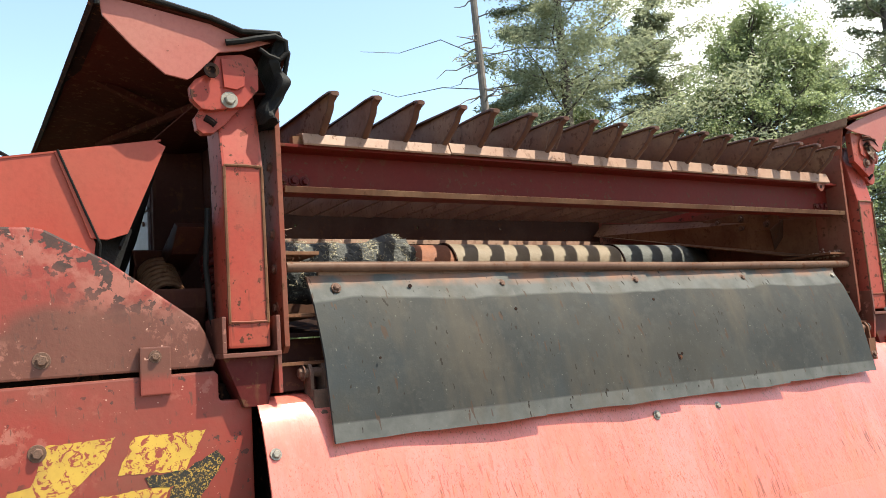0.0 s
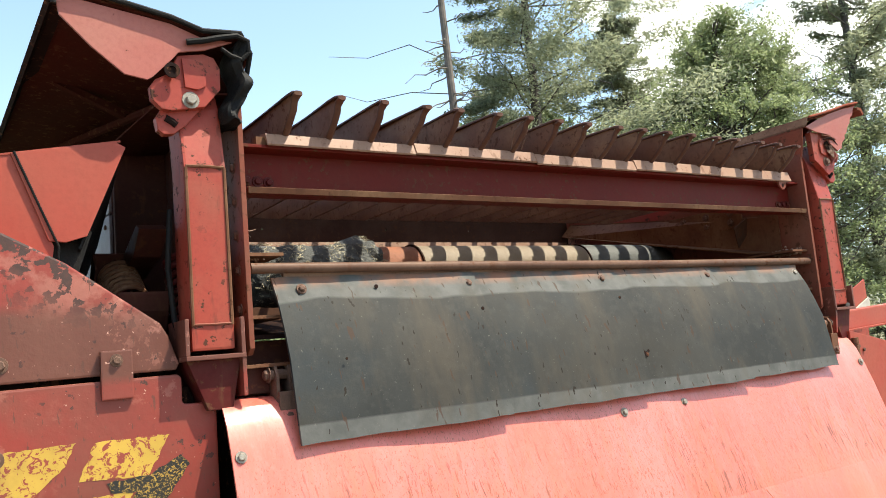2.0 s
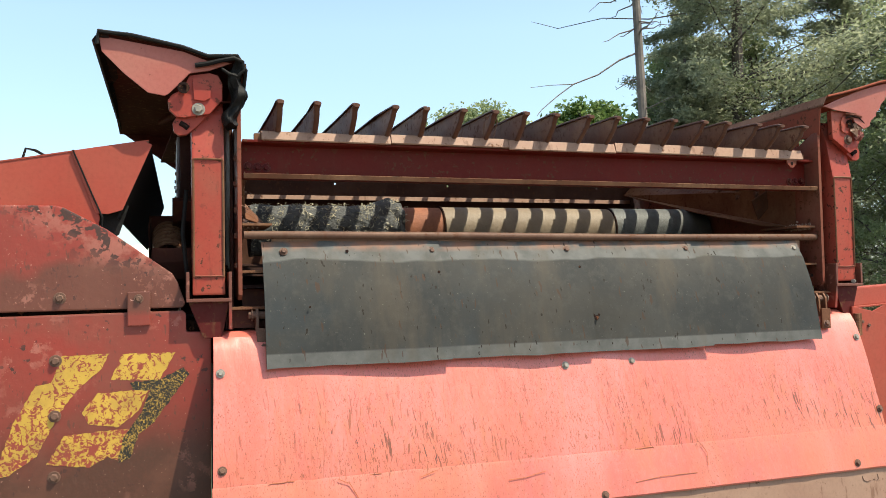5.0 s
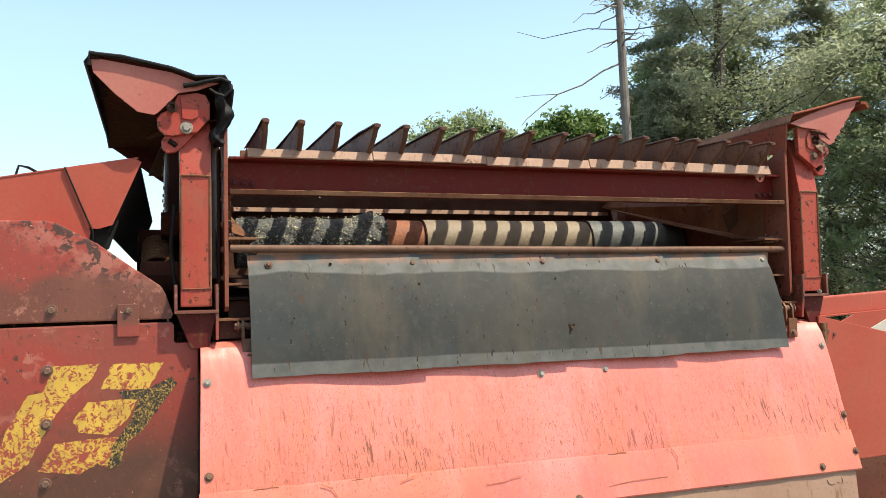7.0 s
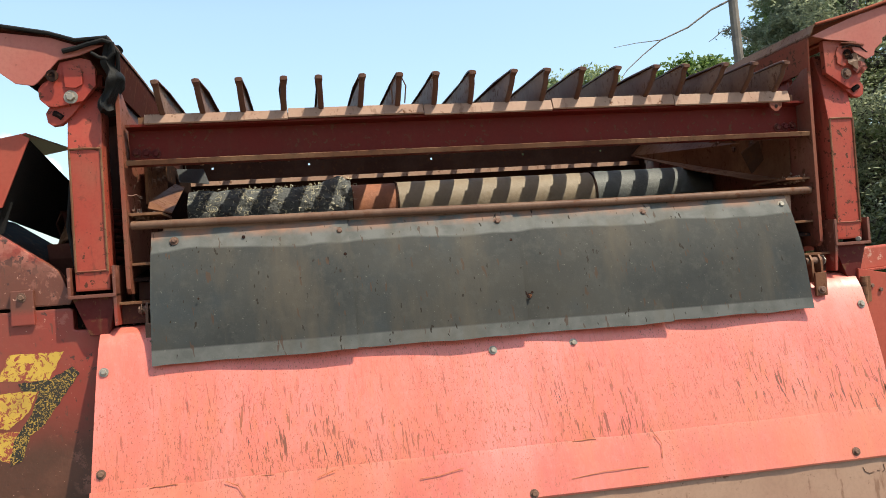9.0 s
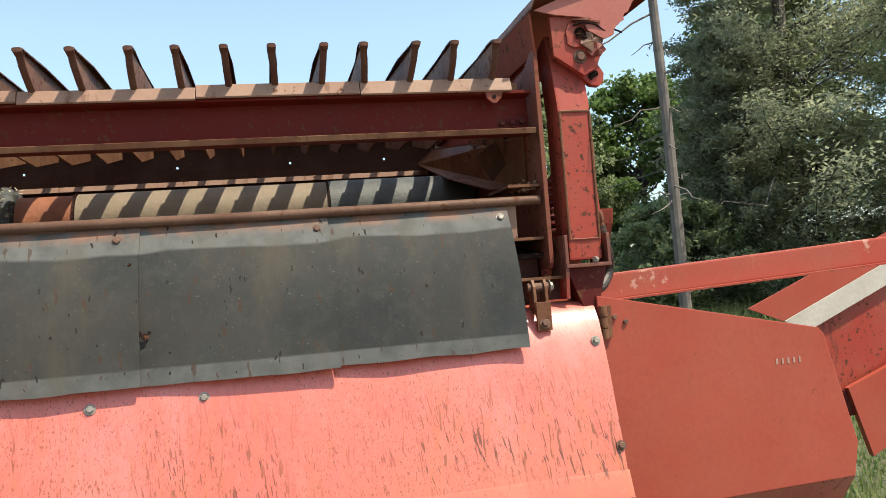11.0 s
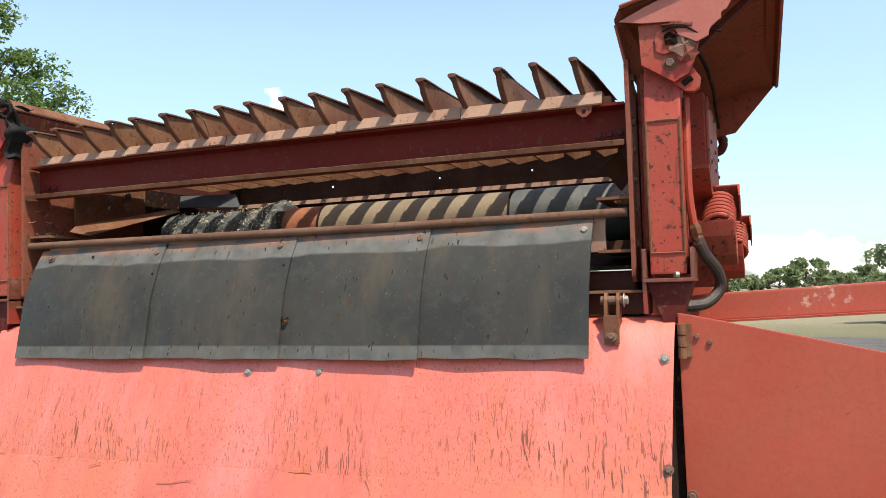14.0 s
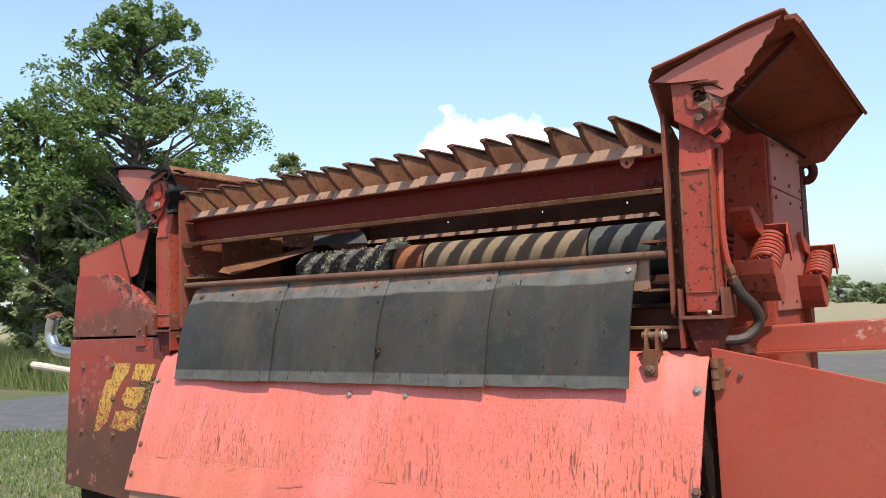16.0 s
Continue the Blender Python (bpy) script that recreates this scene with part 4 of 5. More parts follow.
    # side frame behind the arm
    xi, xo = sorted((m(1.108), m(1.118)))
    # Left side takes the shaded red, right side the sunlit one.
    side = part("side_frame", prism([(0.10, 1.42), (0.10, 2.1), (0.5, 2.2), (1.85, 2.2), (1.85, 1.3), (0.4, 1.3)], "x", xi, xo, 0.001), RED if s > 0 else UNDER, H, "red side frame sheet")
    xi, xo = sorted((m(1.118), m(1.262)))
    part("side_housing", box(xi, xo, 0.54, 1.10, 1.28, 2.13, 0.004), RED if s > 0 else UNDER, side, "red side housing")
    xi, xo = sorted((m(1.263), m(1.272)))
    for z0, z1 in ((1.945, 2.12), (1.52, 1.94)):
        pn = part("side_panel", box(xi, xo, 0.56, 1.08, z0, z1, 0.003), HOOD_RED if s > 0 else PANEL_GREY, side, "lighter screwed panel")
        for y in (0.6, 0.84, 1.04):
            for z in (z0 + 0.03, z1 - 0.03):
                bolt((m(1.272), y, z), (m(1), 0, 0), 0.007, pn, RUST_BOLT, False)
    xi, xo = sorted((m(1.118), m(1.245)))
    part("upright", box(xi, xo, 1.26, 1.36, 1.25, 2.1, 0.004), RED_DARK, side)
    if s > 0:
        ring = [(1.258 + 0.028 * math.cos(0.35 * q), 1.31, 2.085 + 0.036 * math.sin(0.35 * q)) for q in range(19)]
        part("hook", tube(ring, 0.019, 8), RED_DARK, side, "dark red lug with an eye", smooth=True)
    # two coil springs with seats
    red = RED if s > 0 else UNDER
    for base, tip in (((1.303, 0.21, 1.655), (1.303, 0.335, 1.742)), ((1.32, 0.985, 1.622), (1.32, 1.105, 1.71))):
        base, tip = Vector((m(base[0]), base[1], base[2])), Vector((m(tip[0]), tip[1], tip[2]))
        sp = part("coil_spring", spiral(base, tip, 0.043, 7.5, 0.0068), RED if s > 0 else RUSTY, H, "red coil spring" if s > 0 else "dust-brown coil spring", smooth=True)
        dd = (tip - base).normalized()
        part("guide_rod", tube([base - dd * 0.02, tip + dd * 0.02], 0.014, 10), RED_DARK, sp)
        u = Vector((m(1), 0, 0))
        v = dd.cross(u).normalized()
        cs = [tip + dd * 0.008 + u * a * 0.06 + v * c * 0.055 for a, c in ((-1.1, -1), (1, -1), (1, 1), (-1.1, 1))]
        part("spring_seat", sheet(cs, 0.007, w=0.001), red, sp)
        # folded flange beside the top of the spring
        part("seat_flange", sheet([tip + dd * 0.012 + u * 0.058 - v * 0.055, tip + dd * 0.012 + u * 0.058 + v * 0.055, tip - dd * 0.05 + u * 0.062 + v * 0.045, tip - dd * 0.035 + u * 0.062 - v * 0.045], 0.005, w=0.001), red, sp)
        # cup under the spring: flat tray with a rounded belly
        y, z = base.y, base.z
        tray = [(y - 0.095, z + 0.024), (y + 0.045, z - 0.022), (y + 0.055, z - 0.065), (y + 0.035, z - 0.098), (y - 0.005, z - 0.100), (y - 0.05, z - 0.072), (y - 0.082, z - 0.02)]
        part("seat_cup", prism(tray, "x", *sorted((m(1.235), m(1.352))), 0.006), red, sp)
        part("seat_bracket", prism([(y - 0.03, z - 0.03), (y + 0.05, z - 0.05), (y + 0.09, z - 0.15), (y + 0.06, z - 0.16)], "x", *sorted((m(1.262 if y > 0.5 else 1.12), m(1.29))), 0.003), red, sp)
        # slanting strap from the frame to the top seat
        part("top_strap", prism([(tip.y - 0.19, tip.z + 0.085), (tip.y - 0.16, tip.z + 0.10), (tip.y - 0.02, tip.z + 0.05), (tip.y + 0.045, tip.z + 0.02), (tip.y + 0.05, tip.z - 0.005), (tip.y - 0.03, tip.z + 0.012), (tip.y - 0.12, tip.z + 0.03)], "x", *sorted((m(1.225), m(1.29))), 0.003), red, sp)
    b = spiral((m(1.18), 0.16, 1.60), (m(1.18), 0.22, 1.77), 0.036, 8, 0.008)
    part("inner_spring", b, RED_DARK, H, smooth=True)
    # hose that loops round the socket
    hose = [(m(1.245), 0.02, 2.0), (m(1.245), 0.0, 1.85), (m(1.245), 0.0, 1.74), (m(1.255), 0.01, 1.65), (m(1.275), 0.03, 1.585), (m(1.303), 0.07, 1.54), (m(1.308), 0.09, 1.495), (m(1.275), 0.07, 1.455), (m(1.225), 0.04, 1.447), (m(1.17), 0.05, 1.452)]
    if s > 0:
        fine = []
        for i in range(len(hose) - 1):
            a, c = Vector(hose[i]), Vector(hose[i + 1])
            p0, p3 = Vector(hose[max(i - 1, 0)]), Vector(hose[min(i + 2, len(hose) - 1)])
            for k in range(6):
                t = k / 6
                fine.append(0.5 * ((2 * a) + (c - p0) * t + (2 * p0 - 5 * a + 4 * c - p3) * t * t + (3 * a - p0 - 3 * c + p3) * t ** 3))
        fine.append(Vector(hose[-1]))
        part("hydraulic_hose", tube(fine[20:], 0.0155, 12), HOSE, H, "dusty black hydraulic hose", smooth=True)
        part("steel_line", tube(fine[:18], 0.0105, 8), RED, H, "red painted steel line")
        b = bmesh.new()
        lathe([(0, 0.013), (0.01, 0.016), (0.028, 0.016), (0.032, 0.013), (0.055, 0.0165)], fine[17], fine[20] - fine[17], 6, b)
        part("hose_fitting", b, RUSTY, H, "rusty hose fitting")
        b = tube([(m(1.215), -0.055, 1.53), (m(1.206), -0.06, 1.53)], 0.008, 8)
        part("socket_pin", b, BOLT, socket)
    else:
        part("cable", tube([(m(1.25), 0.03, 1.85), (m(1.262), 0.02, 1.72), (m(1.25), 0.03, 1.6), (m(1.24), -0.01, 1.52), (m(1.225), -0.015, 1.475), (m(1.195), -0.01, 1.43), (m(1.18), 0.0, 1.40)], 0.0065, 8), RUBBER, H, "black rubber cable", smooth=True)

# bar and clevis between shield and flaps
for s in (-1, 1):
    xi, xo = sorted((s * 0.93, s * 1.14))
    part("mount_bar", box(xi, xo, -0.03, 0.03, 1.486, 1.494, 0.001), RUSTY, H)
    part("mount_web", box(xi, xo, 0.0, 0.01, 1.43, 1.486, 0.001), UNDER, H)
    cx, oy = (1.043, 0.0) if s > 0 else (-1.034, 0.03)
    cl = bmesh.new()
    for dx in (-0.016, 0.016):
        prism([(-0.075, 1.40), (-0.072, 1.47), (-0.06, 1.488), (-0.04, 1.488), (-0.03, 1.47), (-0.03, 1.42), (-0.055, 1.40)], "x", cx + dx - 0.004, cx + dx + 0.004, 0.001, cl)
    prism([(cx - 0.02, 1.355), (cx + 0.02, 1.355), (cx + 0.02, 1.43), (cx - 0.02, 1.43)], "y", -0.088, -0.078, 0.002, cl)
    for v in cl.verts:
        v.co.y += oy
    c = part("clevis", cl, RUSTY if s > 0 else RUST_BOLT, H, "rusty hinge clevis")
    part("clevis_pin", tube([(cx - 0.03, oy - 0.052, 1.468), (cx + 0.03, oy - 0.052, 1.468)], 0.012, 12), RUST_BOLT, c)
    bolt((cx + 0.03 * s, oy - 0.052, 1.468), (s, 0, 0), 0.012, c, BOLT if s > 0 else RUST_BOLT)
    bolt((cx, oy - 0.088, 1.375), (0, -1, 0.2), 0.0095, c, RUST_BOLT)

# roller in its sections
ROLL_Y, ROLL_Z = 0.70, 1.772
b = bmesh.new()
lathe([(0, 0.095), (0.002, 0.1), (0.79, 0.1), (0.792, 0.095)], (-0.226, ROLL_Y, ROLL_Z), (1, 0, 0), 40, b)
roller = part("roller", b, BEIGE, H, "worn beige feed roller", smooth=True)
b = bmesh.new()
lathe([(0, 0.09), (0, 0.097), (0.172, 0.097), (0.172, 0.09)], (-0.399, ROLL_Y, ROLL_Z), (1, 0, 0), 40, b)
part("rusty_section", b, ORANGE, roller, "orange rusty roller section", smooth=True)
b = bmesh.new()
lathe([(0, 0.09), (0.003, 0.103), (0.46, 0.103), (0.5, 0.09)], (0.568, ROLL_Y, ROLL_Z), (1, 0, 0), 40, b)
part("rubber_section", b, GREYROLL, roller, "dark grey rubber wrapped section", smooth=True)
for x in (-0.229, 0.566):
    b = bmesh.new()
    lathe([(-0.003, 0.1), (-0.003, 0.105), (0.003, 0.105), (0.003, 0.1)], (x, ROLL_Y, ROLL_Z), (1, 0, 0), 40, b)
    part("ring", b, DARK, roller)
# caked left end with a lump of wrapped crop
b = bmesh.new()
prof = [(0.02 * i, 0.1 + 0.006 * noise.noise(Vector((i * 0.4, 2, 1)))) for i in range(31)]
lathe([(0, 0.06)] + prof + [(0.602, 0.09)], (-1.005, ROLL_Y, ROLL_Z), (1, 0, 0), 56, b)
for v in b.verts:
    x = v.co.x + 1.005
    rad = Vector((0, v.co.y - ROLL_Y, v.co.z - ROLL_Z))
    grow = 0.010 * noise.fractal(v.co * 16, 1.0, 2.0, 4) + 0.028 * math.exp(-((x - 0.57) / 0.07) ** 2) * (0.8 + noise.noise(v.co * 20))
    v.co += rad.normalized() * max(grow, -0.006)
part("caked_section", b, MUD, roller, "roller end caked with dark mud and pale chaff")
b = bmesh.new()
for k in range(420):
    x = -1.0 + 0.61 * random.random() ** 0.7
    a = random.uniform(-0.5, 2.6)
    r = 0.103 + random.uniform(0, 0.006) + 0.026 * math.exp(-((x + 0.435) / 0.06) ** 2)
    c = Vector((x, ROLL_Y - math.cos(a) * r, ROLL_Z + math.sin(a) * r))
    d = Vector((random.gauss(0, 1), random.gauss(0, 1), random.gauss(0, 1))).normalized() * random.uniform(0.003, 0.009)
    e = d.orthogonal().normalized() * 0.0012
    vs = [b.verts.new(q) for q in (c - d - e, c + d - e, c + d * 0.9 + e, c - d * 0.9 + e)]
    b.faces.new(vs)
STRAW = plain("pale_straw", (0.45, 0.40, 0.28), (0.32, 0.28, 0.18), 30, 0.8)
tagged(part("chaff", b, STRAW, roller, "pale bits of straw and string"), kind="stuff")

b = bmesh.new()
for k in range(110):
    x = random.choice((-0.93, -0.80, -0.68, -0.56, -0.43)) + random.gauss(0, 0.022)
    a = random.uniform(-0.5, 1.3)
    r = 0.106 + 0.024 * math.exp(-((x + 0.435) / 0.06) ** 2)
    c = Vector((x, ROLL_Y - math.cos(a) * r, ROLL_Z + math.sin(a) * r))
    w, turn, ph = random.uniform(0.005, 0.012), random.uniform(2.0, 6.0), random.uniform(0, 6)
    up = Vector((0, math.sin(a), math.cos(a)))
    tube([c + Vector((1, 0, 0)) * w * math.cos(ph + turn * q / 6) + up * w * math.sin(ph + turn * q / 6) - Vector((0, math.cos(a), -math.sin(a))) * random.uniform(0, 0.004) for q in range(7)], 0.001, 4, b)
tagged(part("string_curls", b, STRAW, roller, "pale curls of string and chaff"), kind="stuff")

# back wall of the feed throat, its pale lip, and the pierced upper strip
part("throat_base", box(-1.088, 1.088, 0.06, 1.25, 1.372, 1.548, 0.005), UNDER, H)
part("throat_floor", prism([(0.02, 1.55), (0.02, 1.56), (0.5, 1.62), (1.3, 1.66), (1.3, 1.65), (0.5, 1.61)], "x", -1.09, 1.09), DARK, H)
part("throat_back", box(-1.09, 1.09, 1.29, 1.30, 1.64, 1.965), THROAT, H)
part("throat_lip", prism([(1.25, 1.955), (1.255, 1.975), (1.30, 1.978), (1.30, 1.965), (1.262, 1.963)], "x", -1.07, 1.04, 0.001), DUSTY, H, "dust-tan lip behind the roller")
# Unseen roof, added to keep the sun off the back strip.
part("shade_roof", box(-1.09, 1.09, 1.20, 1.86, 2.134, 2.142, 0.001), RED_DARK, H)
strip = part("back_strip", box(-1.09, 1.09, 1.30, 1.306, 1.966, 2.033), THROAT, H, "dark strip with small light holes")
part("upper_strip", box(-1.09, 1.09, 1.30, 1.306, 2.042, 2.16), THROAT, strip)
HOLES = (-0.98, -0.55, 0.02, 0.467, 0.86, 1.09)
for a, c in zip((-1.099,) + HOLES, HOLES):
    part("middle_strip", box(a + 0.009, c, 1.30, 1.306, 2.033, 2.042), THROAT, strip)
wear = part("wear_plate", prism([(0.19, 1.79), (0.19, 1.93), (0.575, 1.985), (0.575, 1.88)], "x", -1.074, -1.064, 0.002), RUSTY, H, "dusty bolted wear plate")
for y, z in ((0.267, 1.918), (0.368, 1.922), (0.467, 1.945), (0.26, 1.863), (0.362, 1.878), (0.465, 1.896)):
    bolt((-1.063, y, z), (1, 0, 0), 0.013, wear, RUST_BOLT)
ledge = part("deflector", sheet([(-1.064, 0.19, 1.80), (-1.064, 0.76, 1.915), (-1.03, 0.76, 1.90), (-1.0, 0.22, 1.766)], 0.004), RUSTY, H, "dusty sheet deflector ledge in the throat")
part("deflector_flange", sheet([(-1.064, 0.19, 1.80), (-1.0, 0.22, 1.766), (-1.0, 0.20, 1.758), (-1.064, 0.16, 1.775)], 0.004), RUSTY, ledge)
# Added sheet; its near black puts the deep throat's shade on the wall.
part("throat_wall", box(-1.082, -1.068, 0.58, 1.28, 1.64, 1.985), DARK, H, "near-black sheet over the throat wall")
for s in (1,):
    dfl = part("deflector", sheet([(s * 1.085, 0.10, 1.735), (s * 0.994, 1.24, 2.0), (s * 1.06, 1.24, 2.06), (s * 1.088, 0.10, 1.9)] if s > 0 else [(-1.078, 0.15, 1.765), (-0.994, 1.24, 2.0), (-1.03, 1.24, 2.04), (-1.085, 0.15, 1.83)], 0.004), RUSTY, H, "brown sheet deflector in the throat")
    part("deflector_flange", sheet([(s * 1.078, 0.15, 1.76), (s * 1.0, 0.2, 1.765), (s * 0.96, 0.55, 1.845), (s * 0.994, 1.24, 2.0)], 0.004), RUSTY, dfl)
    wear = part("wear_plate", box(*sorted((s * 1.068, s * 1.078)), 0.25, 0.62, 1.88, 1.97, 0.002), RUSTY, H, "bolted wear plate")
    for y in (0.3, 0.42, 0.54):
        for z in (1.905, 1.945):
            bolt((s * 1.067, y, z), (-s, 0, 0), 0.011, wear, RUST_BOLT)
part("loose_flap", sheet([(-1.05, 0.78, 1.922), (-0.98, 1.14, 1.95), (-1.0, 1.13, 2.015), (-1.062, 0.8, 1.975)], 0.004), GRAPH, H, "small grey rubber flap")
part("loose_flap", sheet([(0.975, 0.22, 1.865), (1.035, 0.2, 1.905), (1.075, 0.24, 1.84), (1.03, 0.25, 1.79)], 0.004), THROAT, H, "small dust-brown rubber flap")
# dirt in the corners of the end plates
for s in (-1, 1):
    b = bmesh.new()
    for k in range(60):
        c = Vector((s * (1.085 - abs(random.gauss(0, 0.025))), 0.02 + random.random() * 0.1, 1.735 + abs(random.gauss(0, 0.014))))
        bmesh.ops.create_icosphere(b, subdivisions=1, radius=random.uniform(0.002, 0.006), matrix=Matrix.Translation(c))
    tagged(part("dirt", b, DUSTY, H, "caked dirt and chaff"), kind="stuff")

b = bmesh.new()
for k in range(12):
    c = Vector((-1.088 + abs(random.gauss(0, 0.02)), random.uniform(0.0, 0.12), 1.80 + random.gauss(0, 0.05)))
    d = Vector((random.gauss(0, 1), random.gauss(0, 1), random.gauss(0, 1))).normalized() * random.uniform(0.006, 0.014)
    tube([c - d, c + d * 0.2 + Vector((0, 0, random.uniform(-0.006, 0.006))), c + d], 0.0011, 4, b)
tagged(part("chaff", b, DUSTY, H, "dry straw caught on the end plate"), kind="stuff")

# side covers with the flaking decal
LOWER = [(-2.004, 0.775), (-1.965, 1.30), (-1.95, 1.482), (-1.262, 1.488), (-1.254, 1.48), (-1.254, 1.428), (-1.248, 1.424), (-1.187, 1.424), (-1.183, 1.41), (-1.187, 0.74), (-1.21, 0.72)]
cover = part("lower_cover", prism(LOWER, "y", -0.018, 0.03, 0.005), RED_PANEL, H, "rust-stained red lower side cover with painted shadow low down")
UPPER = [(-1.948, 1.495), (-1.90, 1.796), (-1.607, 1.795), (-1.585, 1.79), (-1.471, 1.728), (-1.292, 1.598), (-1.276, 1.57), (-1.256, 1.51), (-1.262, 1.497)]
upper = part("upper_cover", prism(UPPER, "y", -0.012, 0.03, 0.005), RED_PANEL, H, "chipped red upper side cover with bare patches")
tab = part("latch_tab", box(-1.415, -1.353, -0.028, -0.014, 1.448, 1.546, 0.003), RED_PANEL, H, "small red latch plate")
bolt((-1.385, -0.028, 1.526), (0, -1, 0), 0.0085, tab, RUST_BOLT)
bolt((-1.594, -0.012, 1.532), (0, -1, 0), 0.011, upper, RUST_BOLT)
for x, z in ((-1.604, 1.357), (-1.606, 1.203), (-1.608, 1.034), (-1.84, 1.35), (-1.84, 1.2), (-1.86, 1.04), (-1.25, 0.8)):
    bolt((x, -0.018, z), (0, -1, 0), 0.011, cover, RUST_BOLT)
# flaking decal strokes
STROKES = (
    (YELLOW, ((-1.589, 1.369), (-1.465, 1.371), (-1.485, 1.328), (-1.544, 1.278), (-1.599, 1.203), (-1.652, 1.095), (-1.72, 1.05), (-1.76, 1.04), (-1.71, 1.19), (-1.654, 1.29), (-1.615, 1.297))),
    (YELLOW, ((-1.429, 1.368), (-1.285, 1.367), (-1.33, 1.289), (-1.46, 1.297))),
    (YELLOW, ((-1.496, 1.259), (-1.358, 1.264), (-1.387, 1.204), (-1.439, 1.162), (-1.519, 1.174), (-1.536, 1.209))),
    (YELLOW, ((-1.582, 1.147), (-1.439, 1.154), (-1.40, 1.155), (-1.43, 1.063), (-1.47, 1.078), (-1.518, 1.054), (-1.628, 1.069))),
    (BLACK, ((-1.41, 1.286), (-1.325, 1.292), (-1.262, 1.322), (-1.247, 1.300), (-1.345, 1.168), (-1.385, 1.14), (-1.412, 1.068), (-1.443, 1.060), (-1.428, 1.13), (-1.378, 1.2), (-1.355, 1.262), (-1.40, 1.264))),
)
def ragged(poly):
    """The outline broken into small steps where the vinyl has flaked."""
    out = []
    for (x0, z0), (x1, z1) in zip(poly, poly[1:] + poly[:1]):
        k = max(2, int(math.hypot(x1 - x0, z1 - z0) / 0.006))
        for i in range(k):
            u = i / k
            x, z = x0 + (x1 - x0) * u, z0 + (z1 - z0) * u
            out.append((x + 0.0035 * noise.noise(Vector((x * 70, z * 70, 3))), z + 0.0035 * noise.noise(Vector((x * 70, z * 70, 9)))))
    return out


for m, poly in STROKES:
    lift = 0.0 if m is YELLOW else 0.0007
    part("decal_stroke", prism(ragged(poly), "y", -0.0187 - lift, -0.0183 - lift), m, cover, "flaking yellow stroke" if m is YELLOW else "flaking black stroke")
# Added near-black bodies, so gaps behind and under the cover read as shade.
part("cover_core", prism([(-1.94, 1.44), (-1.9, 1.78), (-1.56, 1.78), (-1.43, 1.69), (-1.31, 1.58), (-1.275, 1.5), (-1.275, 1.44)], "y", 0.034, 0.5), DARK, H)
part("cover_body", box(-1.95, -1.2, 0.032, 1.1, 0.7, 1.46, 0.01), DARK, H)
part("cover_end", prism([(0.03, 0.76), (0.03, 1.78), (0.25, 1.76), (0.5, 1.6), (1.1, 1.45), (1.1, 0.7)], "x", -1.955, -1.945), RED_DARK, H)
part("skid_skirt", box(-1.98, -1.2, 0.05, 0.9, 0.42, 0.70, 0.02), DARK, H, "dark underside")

# hood plates above the side cover
HOOD_A = [(-1.905, 1.76), (-1.905, 1.885), (-1.734, 1.92), (-1.565, 1.952), (-1.49, 1.765), (-1.495, 1.725), (-1.6, 1.76)]
part("hood_plate", prism(HOOD_A, "y", 0.002, 0.008, 0.001), RED_DOOR, H, "plain red hood plate")
HOOD_B = [(-1.566, 1.953), (-1.365, 1.988), (-1.346, 1.978), (-1.428, 1.785), (-1.468, 1.772), (-1.50, 1.775)]
part("hood_plate", prism(HOOD_B, "y", -0.004, 0.003, 0.001), RED_DOOR, H, "plain red hood plate")
# Two added black sheets stand for the shadow inside the open hood.
part("hood_shadow_side", sheet([(-1.35, 0.004, 1.976), (-1.316, 0.5, 1.84), (-1.372, 0.5, 1.69), (-1.44, 0.006, 1.76)], 0.004), RUBBER, H, "black sheet for the shadow inside the hood")
part("hood_shadow_backing", prism([(-1.50, 1.80), (-1.43, 1.81), (-1.412, 1.80), (-1.44, 1.715), (-1.47, 1.70), (-1.51, 1.73)], "y", 0.034, 0.04), RUBBER, H, "black sheet for the shadow under the hood")
part("hood_top", sheet([(-1.9, 0.0, 1.888), (-1.355, 0.0, 1.990), (-1.375, 0.55, 2.03), (-1.9, 0.55, 1.93)], 0.004), RED_DOOR, H)
part("hood_seam", tube([(-1.56, -0.006, 1.956), (-1.51, -0.006, 1.83), (-1.482, -0.006, 1.762), (-1.484, -0.004, 1.735)], 0.0025, 6), RUBBER, H, "black seam strip")
part("wire_handle", tube([(-1.70, 0.05, 1.93), (-1.69, 0.05, 1.965), (-1.665, 0.05, 1.96), (-1.63, 0.05, 1.94)], 0.004, 6), RUBBER, H)

# Filler added behind the gap; its near black stands for shade.
part("gap_filler", box(1.19, 1.27, -0.03, -0.022, 0.5, 1.40), DARK, H, "added dark filler for the shade in the door gap")
# door on the other side, hinged on a pin
DOOR = [(1.207, 1.432), (1.24, 1.426), (1.87, 1.29), (1.886, 1.27), (1.964, 0.956), (1.945, 0.86), (1.213, 0.843)]
door = part("side_door", prism(DOOR, "y", -0.05, -0.035, 0.003), RED_DOOR, H, "plain red sheet side door")
fold = bmesh.new()
rim = [(1.213, -0.05, 0.8425), (1.945, -0.05, 0.8595), (1.895, -0.03, 0.775), (1.72, 0.0, 0.66), (1.22, 0.04, 0.5)]
lo = [fold.verts.new(p) for p in rim]
hi = [fold.verts.new((p[0], p[1] + 0.012, p[2])) for p in rim]
fold.faces.new(lo)
fold.faces.new(hi[::-1])
for i in range(5):
    j = (i + 1) % 5
    fold.faces.new((lo[i], hi[i], hi[j], lo[j]))
